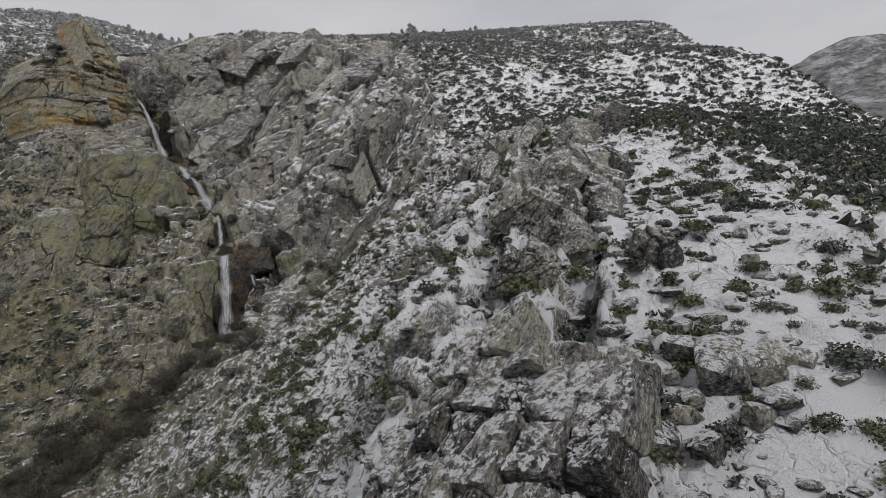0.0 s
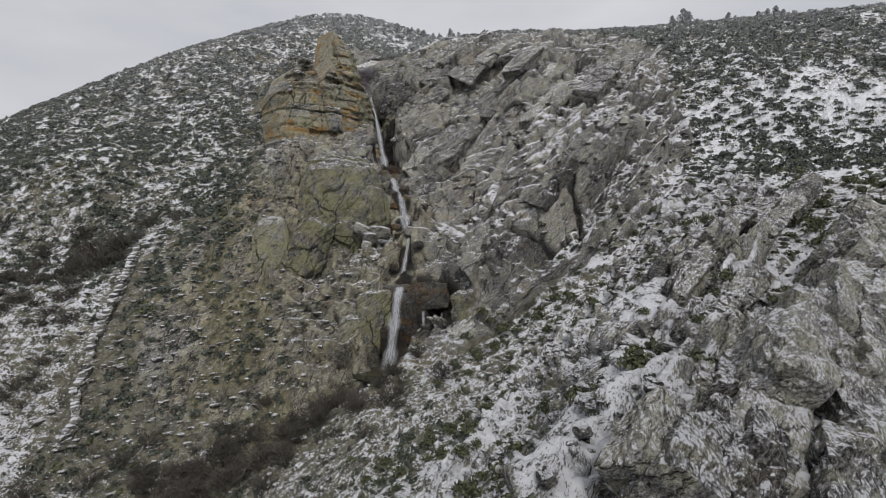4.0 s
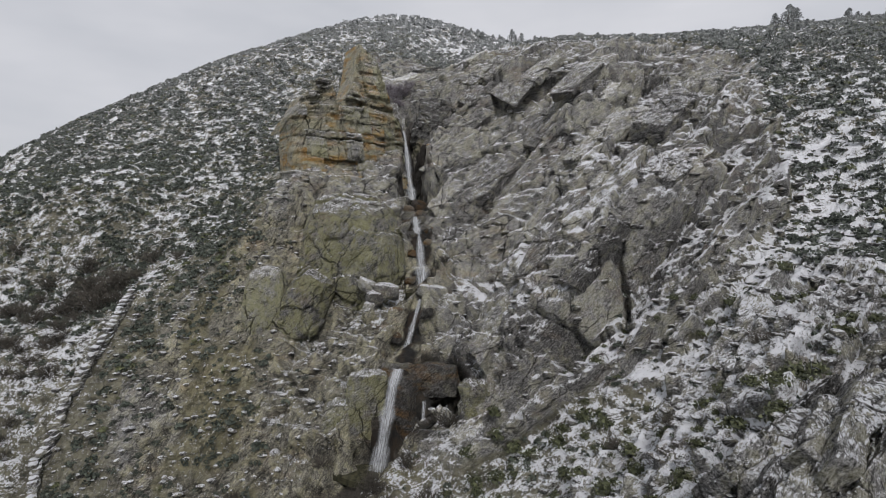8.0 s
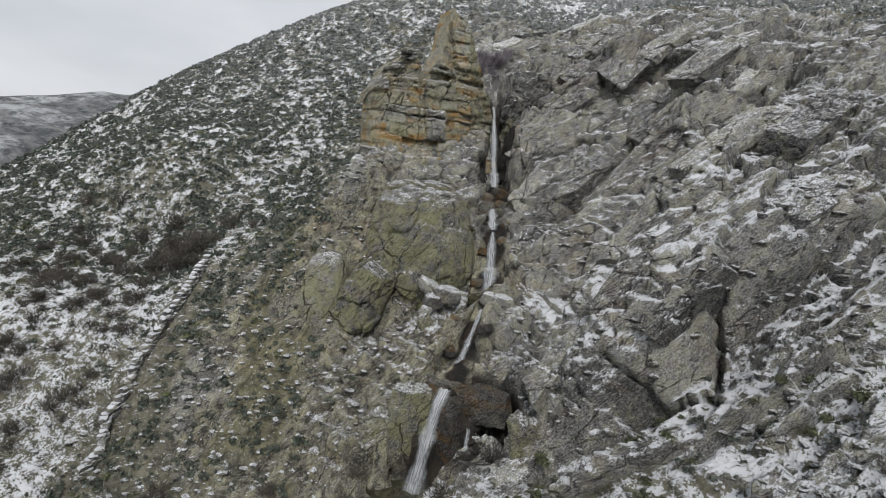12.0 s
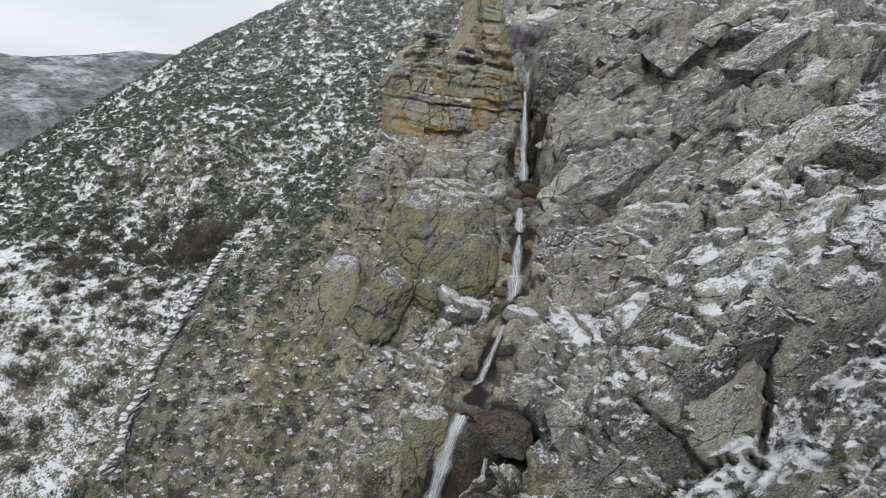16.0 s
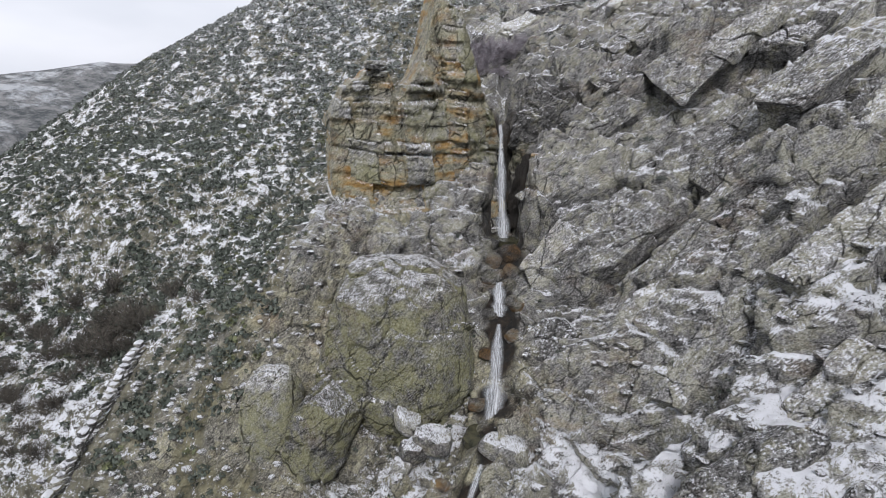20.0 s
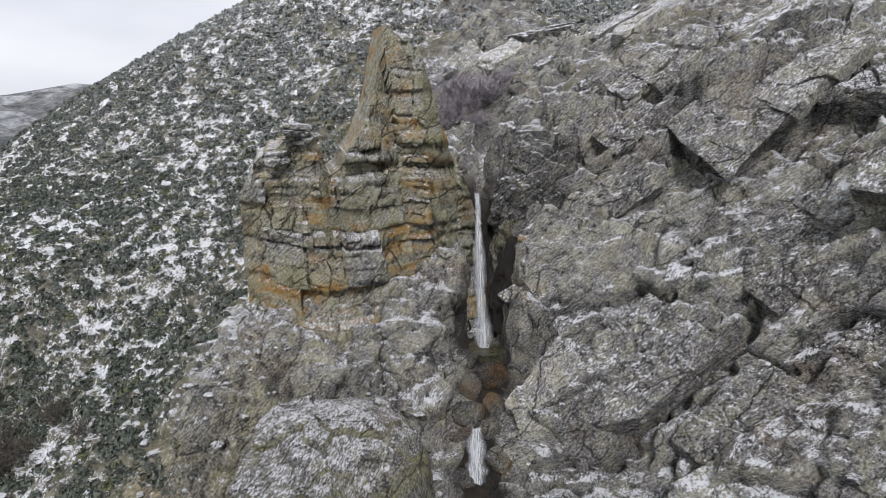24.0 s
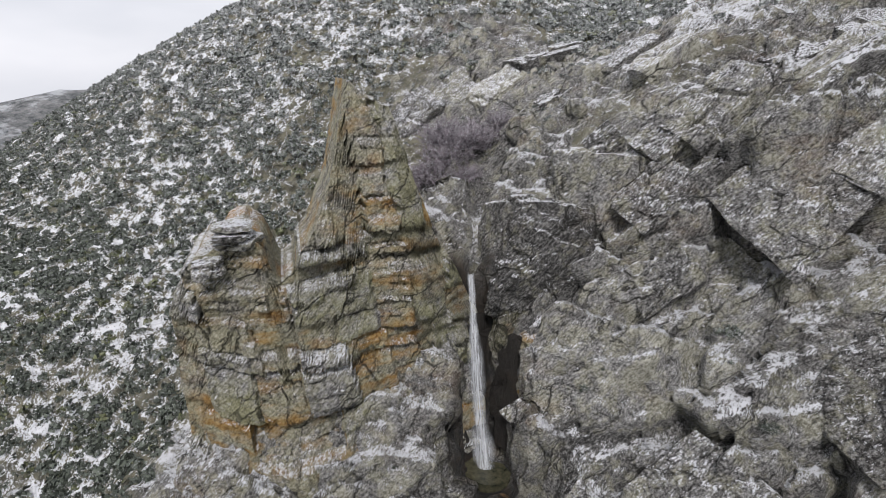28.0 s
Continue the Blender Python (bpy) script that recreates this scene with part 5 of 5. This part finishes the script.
places = [(-2.6, 50.6, 2.0), (-1.8, 49.2, 2.2), (-0.8, 47.4, 2.2), (-3.2, 53.0, 1.4), (-2.2, 52.0, 1.6), (-7.4, 43.6, 2.0), (-5.6, 43.0, 1.8), (-9.6, 42.6, 2.4), (-11.6, 41.8, 2.4), (-14, 41.2, 2.6), (-16.5, 40.4, 2.8), (-19, 39.8, 2.6),
          (-21.5, 39.0, 3.0), (-24, 38.6, 3.0), (-17.0, 42.4, 2.2), (-27, 37.6, 2.6), (-22.5, 41, 2.2), (-3.5, 44.2, 1.6), (0.5, 45.6, 1.4), (3.0, 44.6, 1.3), (-41, 60, 4.2), (-39.6, 59, 3.2), (-42.5, 58.6, 3.4), (-43, 61.5, 3.8), (-40.4, 62, 3.4), (-38.6, 61, 2.6), (-47, 58, 2.4), (-50, 55, 2.0), (-46, 52, 1.8), (-44, 48, 1.6),
          (-49, 49.5, 1.8), (-52, 52, 2.0), (-55, 56, 2.2), (-41, 50.5, 1.3), (-39.5, 46.5, 1.3), (-46, 45, 1.6), (-36.5, 63.5, 2.4), (-45, 64, 3.0), (-49, 63, 2.6), (-33, 62.5, 1.6), (12.2, 36.5, 1.6), (9.5, 37.5, 1.2), (6.5, 43.2, 1.2), (17.5, 39.5, 1.4), (0.5, 59.5, 0.9), (1.8, 58.4, 0.9), (-2.6, 58.8, 1.2), (-5.6, 68.4, 1.0), (-8.0, 66.2, 1.2),
          (-35, 39, 2.2), (-31, 40.5, 2.2), (-29, 42, 2.0), (-58, 62, 2.6), (-62, 66, 2.6), (-56, 66, 2.4), (-52, 60, 2.6)]
rg = np.random.default_rng(31)
for k in range(95):
    f = rg.random()
    places.append((-4.5 - 22 * f + rg.normal(0, 1.6), 42.2 - 2.6 * f + rg.normal(0, 2.2), rg.uniform(1.0, 2.2)))
for k in range(120):
    places.append((rg.uniform(-66, -37.5), rg.uniform(38, 64), rg.uniform(0.8, 2.2)))
for n, (x, y, s) in enumerate(places):
    g = on_ground(x, y)
    m = pose(x, y, g[2] - 0.08, 0, 0, 47 * n)
    ob = SHRUBS[n] if n < 4 else copy_thing(SHRUBS[n % 4], m)
    ob.matrix_basis = m @ Matrix.Diagonal((s, s, s * 0.85, 1))
    if 20 <= n <= 26:
        tagged(ob, "leafless brown tree thicket beside the wall", "tree", "bare trees by the wall")


# pines along the skyline
def pine(seed):
    root = tagged(new("pine_tree"), "dark frosted pine on the misty skyline", "tree", "pines on the skyline")
    r = np.random.default_rng(seed)
    bm = bmesh.new()
    bmesh.ops.create_cone(bm, cap_ends=True, segments=7, radius1=0.14, radius2=0.03, depth=4.0, matrix=Matrix.Translation((0, 0, 2.0)))
    me = bpy.data.meshes.new("trunk")
    bm.to_mesh(me)
    bm.free()
    part("trunk", me, M_BARK, root)
    vs, fs, base = [], [], 0
    for k in range(11):
        z = 0.7 + 0.32 * k
        w = 1.35 * (1 - (k / 11.5) ** 1.3) * r.uniform(0.8, 1.15) + 0.15
        v, f = leaves(seed * 31 + k, 70, 0.16, low=-0.4, shape=(w, w, 0.42))
        vs.append(v + np.array([r.normal(0, 0.12), r.normal(0, 0.12), z]))
        fs.append(f + base)
        base += len(v)
    part("crown", arrays_mesh(bpy.data.meshes.new("crown"), np.concatenate(vs), np.concatenate(fs), False), M_PINE, root)
    return root


PINES = [pine(80 + k) for k in range(3)]
rp = np.random.default_rng(14)
trees = [(48.5, 107, 0.95), (50.5, 108, 0.85), (47.2, 108, 0.7), (58.5, 108, 0.7), (60.5, 109, 0.6), (62.5, 110, 0.55), (66, 110, 0.75), (68, 111, 0.85), (70, 111, 0.9), (72, 112, 0.8), (74.5, 112, 0.7), (77, 113, 0.6)]
trees += [(-10 + 1.25 * k + rp.normal(0, 0.4), 131 + rp.normal(0, 2.0), rp.uniform(0.35, 0.6)) for k in range(16)]
for n, (x, y, s) in enumerate(trees):
    g = on_ground(x, y)
    m = pose(x, y, g[2] - 0.1, rp.normal(0, 3), rp.normal(0, 3), 61 * n)
    ob = PINES[n] if n < 3 else copy_thing(PINES[n % 3], m)
    ob.matrix_basis = m @ Matrix.Diagonal((s * 1.15, s * 1.15, s, 1))


# ---- water ----
def water_material(name, cover):
    m, nt, lk, p = shader(name)
    co = nt.new("ShaderNodeTexCoord")
    streak = noise_at(nt, lk, co.outputs["UV"], 6.0, 6, 0.75, (2.4, 0.10, 1.0))
    fine = noise_at(nt, lk, co.outputs["UV"], 18.0, 4, 0.7, (2.0, 0.16, 1.0))
    mask = ramp(nt, lk, maths(nt, lk, "ADD", maths(nt, lk, "MULTIPLY", streak, 0.65), maths(nt, lk, "MULTIPLY", fine, 0.35)), [(0.36 - cover, 0.06), (0.64 - cover, 0.82)])
    body = nt.new("ShaderNodeAttribute")
    body.attribute_name = "body"
    mask = maths(nt, lk, "MULTIPLY", mask, body.outputs["Fac"])
    p.inputs["Base Color"].default_value = (0.66, 0.69, 0.72, 1)
    p.inputs["Roughness"].default_value = 0.45
    lk.new(maths(nt, lk, "MULTIPLY", mask, 0.92), p.inputs["Alpha"])
    return m


M_WATER, M_THIN = water_material("falling_water", 0.0), water_material("thin_water", -0.03)


def ribbon(name, line, widths, material, label, seed=0, rows=60, cols=10):
    """A fall of water: a rippled sheet along a line of places, wider or narrower on the way."""
    pts, t = np.array(line, float), np.linspace(0, 1, rows)
    knot = np.r_[0, np.cumsum(np.linalg.norm(np.diff(pts, axis=0), axis=1))]
    knot /= knot[-1]
    mid = np.stack([np.interp(t, knot, pts[:, k]) for k in range(3)], 1)
    for _ in range(3):
        mid[1:-1] = (mid[:-2] + 2 * mid[1:-1] + mid[2:]) / 4
    wide = np.interp(t, np.linspace(0, 1, len(widths)), widths)
    u = np.linspace(-0.5, 0.5, cols)
    r, c = np.meshgrid(np.arange(rows), np.arange(cols), indexing="ij")
    ragged = 1 + 0.35 * vnoise(t * 9 + seed, t * 0 + 1.7, t * 0, 3)
    across = u[c] * (wide * ragged)[r]
    bulge = 0.22 * wide[r] * (1 - (2 * u[c]) ** 2)
    wob = 0.10 * vnoise(c * 0.9 + seed, r * 0.25, r * 0.0, 4)
    P = np.stack([mid[r, 0] + across, mid[r, 1] - bulge + wob, mid[r, 2] + 0.4 * wob], -1).reshape(-1, 3)
    me = grid_mesh(name, cols, rows, P)
    uv = me.uv_layers.new(name="UVMap")
    idx = np.zeros(len(me.loops), np.int32)
    me.loops.foreach_get("vertex_index", idx)
    uv.data.foreach_set("uv", np.stack([(across.ravel())[idx], (t[r] * knot.size).ravel()[idx] * 1.5 + seed], 1).astype(np.float32).ravel())
    at = me.attributes.new("body", "FLOAT", "POINT")
    at.data.foreach_set("value", np.clip(1.5 * (1 - np.abs(2 * u[c])), 0, 1).ravel().astype(np.float32))
    ob = new(name, me)
    me.materials.append(material)
    return tagged(ob, label, "waterfall")


ribbon("waterfall", [(-10.3, 76.2, 11.9), (-9.9, 75.2, 11.2), (-9.5, 74.2, 9.4), (-9.0, 73.2, 6.4), (-8.4, 72.2, 3.1)], (0.35, 0.55, 0.8, 1.0, 1.5), M_WATER, "white upper waterfall dropping through a dark cleft", 1, 80)
ribbon("cascade", [(-7.0, 66.6, 1.4), (-6.7, 65.6, 0.9), (-6.4, 64.8, -0.4)], (0.7, 1.1, 1.4), M_WATER, "short white cascade between boulders", 2, 30)
ribbon("cascade", [(-6.0, 63.4, -0.4), (-5.6, 61.8, -1.4), (-5.0, 59.6, -4.2), (-4.7, 58.4, -5.4)], (0.4, 0.9, 1.6, 2.0), M_THIN, "fanning white cascade over a rock step", 3, 50, 16)
ribbon("cascade", [(-4.5, 55.6, -5.6), (-4.6, 54.2, -6.6), (-4.9, 52.4, -8.4), (-5.0, 51.2, -9.4)], (0.35, 0.5, 0.7, 1.1), M_THIN, "narrow white cascade below the pool", 4, 50)
ribbon("waterfall", [(-5.1, 49.0, -9.9), (-5.3, 48.1, -10.8), (-5.7, 47.2, -13.6), (-6.3, 46.6, -17.8)], (0.9, 1.3, 1.4, 1.8), M_WATER, "white lower waterfall over a rusty ledge", 5, 70, 14)
ribbon("water_strand", [(-2.9, 48.2, -12.2), (-2.9, 47.8, -13.6), (-3.0, 47.2, -17.4)], (0.3, 0.7, 1.2), M_THIN, "thin veil of water beside the lower fall", 6, 50)
ribbon("water_strand", [(-1.1, 48.2, -12.4), (-1.2, 47.8, -14.0), (-1.4, 47.2, -16.4)], (0.2, 0.5, 0.8), M_THIN, "thin strand of water over dark rock", 7, 40)


def pool_material():
    m, nt, lk, p = shader("pool_water")
    geo = nt.new("ShaderNodeNewGeometry")
    n = noise_at(nt, lk, geo.outputs["Position"], 3.0, 4)
    lk.new(ramp(nt, lk, n, [(0.35, (0.02, 0.022, 0.015)), (0.7, (0.07, 0.065, 0.04))]), p.inputs["Base Color"])
    p.inputs["Roughness"].default_value = 0.12
    bump = node(nt, "ShaderNodeBump", Strength=0.3, Distance=0.05)
    lk.new(noise_at(nt, lk, geo.outputs["Position"], 8.0, 3), bump.inputs["Height"])
    lk.new(bump.outputs[0], p.inputs["Normal"])
    return m


M_POOL = pool_material()
for x, y, z, a, b in ((-4.6, 57.6, -5.25, 1.7, 1.2), (-8.2, 71.8, 3.15, 1.3, 0.9), (-6.4, 46.0, -17.3, 3.4, 1.3)):
    k = np.linspace(0, 2 * np.pi, 33)[:-1]
    edge = 1 + 0.22 * vnoise(np.cos(k) * 1.7 + x, np.sin(k) * 1.7, k * 0, 6)
    v = np.vstack([[(0, 0, 0)], np.stack([a * edge * np.cos(k), b * edge * np.sin(k), 0 * k], 1), np.stack([a * edge * np.cos(k), b * edge * np.sin(k), 0 * k - 0.5], 1)])
    f = [(0, 1 + i, 1 + (i + 1) % 32) for i in range(32)] + [(1 + i, 33 + i, 33 + (i + 1) % 32) for i in range(32)] + [(1 + i, 33 + (i + 1) % 32, 1 + (i + 1) % 32) for i in range(32)]
    ob = new("water", arrays_mesh(bpy.data.meshes.new("water"), v, np.array(f), False))
    ob.data.materials.append(M_POOL)
    ob.matrix_basis = pose(x, y, z)
    tagged(ob, "dark shallow pool at the foot of a fall", "water", kind="structure")


# ---- the dry-stone wall below the hill ----
wall_line = [(-35.9, 59.0), (-35.5, 56.4), (-35.1, 54.0), (-35.0, 51.6), (-35.4, 49.6), (-34.9, 47.6), (-35.1, 45.8), (-34.0, 44.2), (-34.6, 42.4)]
wall = tagged(new("dry_stone_wall"), "low dry-stone wall capped with snow running down the slope", "wall")
g0 = on_ground(-36, 48)
wall.matrix_basis = pose(*g0)
shapes = [rock_mesh("stone", 950 + k, (0.40, 0.36, 0.27), 2, boxy=0.92, rough=0.06, cuts=5) for k in range(6)]
for me in shapes:
    me.materials.append(M_CAPPED)
rw = np.random.default_rng(15)
for (ax, ay), (bx, by) in zip(wall_line, wall_line[1:]):
    far = math.hypot(bx - ax, by - ay)
    for k in range(int(far / 0.42)):
        t = (k + 0.5) * 0.42 / far
        x, y = ax + t * (bx - ax), ay + t * (by - ay)
        g = on_ground(x, y)
        for row in range(3):
            part("stone", shapes[int(rw.integers(6))], M_CAPPED, wall, pose(x - g0[0] + rw.normal(0, 0.05), y - g0[1] + rw.normal(0, 0.05), g[2] - g0[2] + 0.25 + 0.36 * row, rw.normal(0, 8), rw.normal(0, 8), math.degrees(math.atan2(by - ay, bx - ax)) + rw.normal(0, 12)))
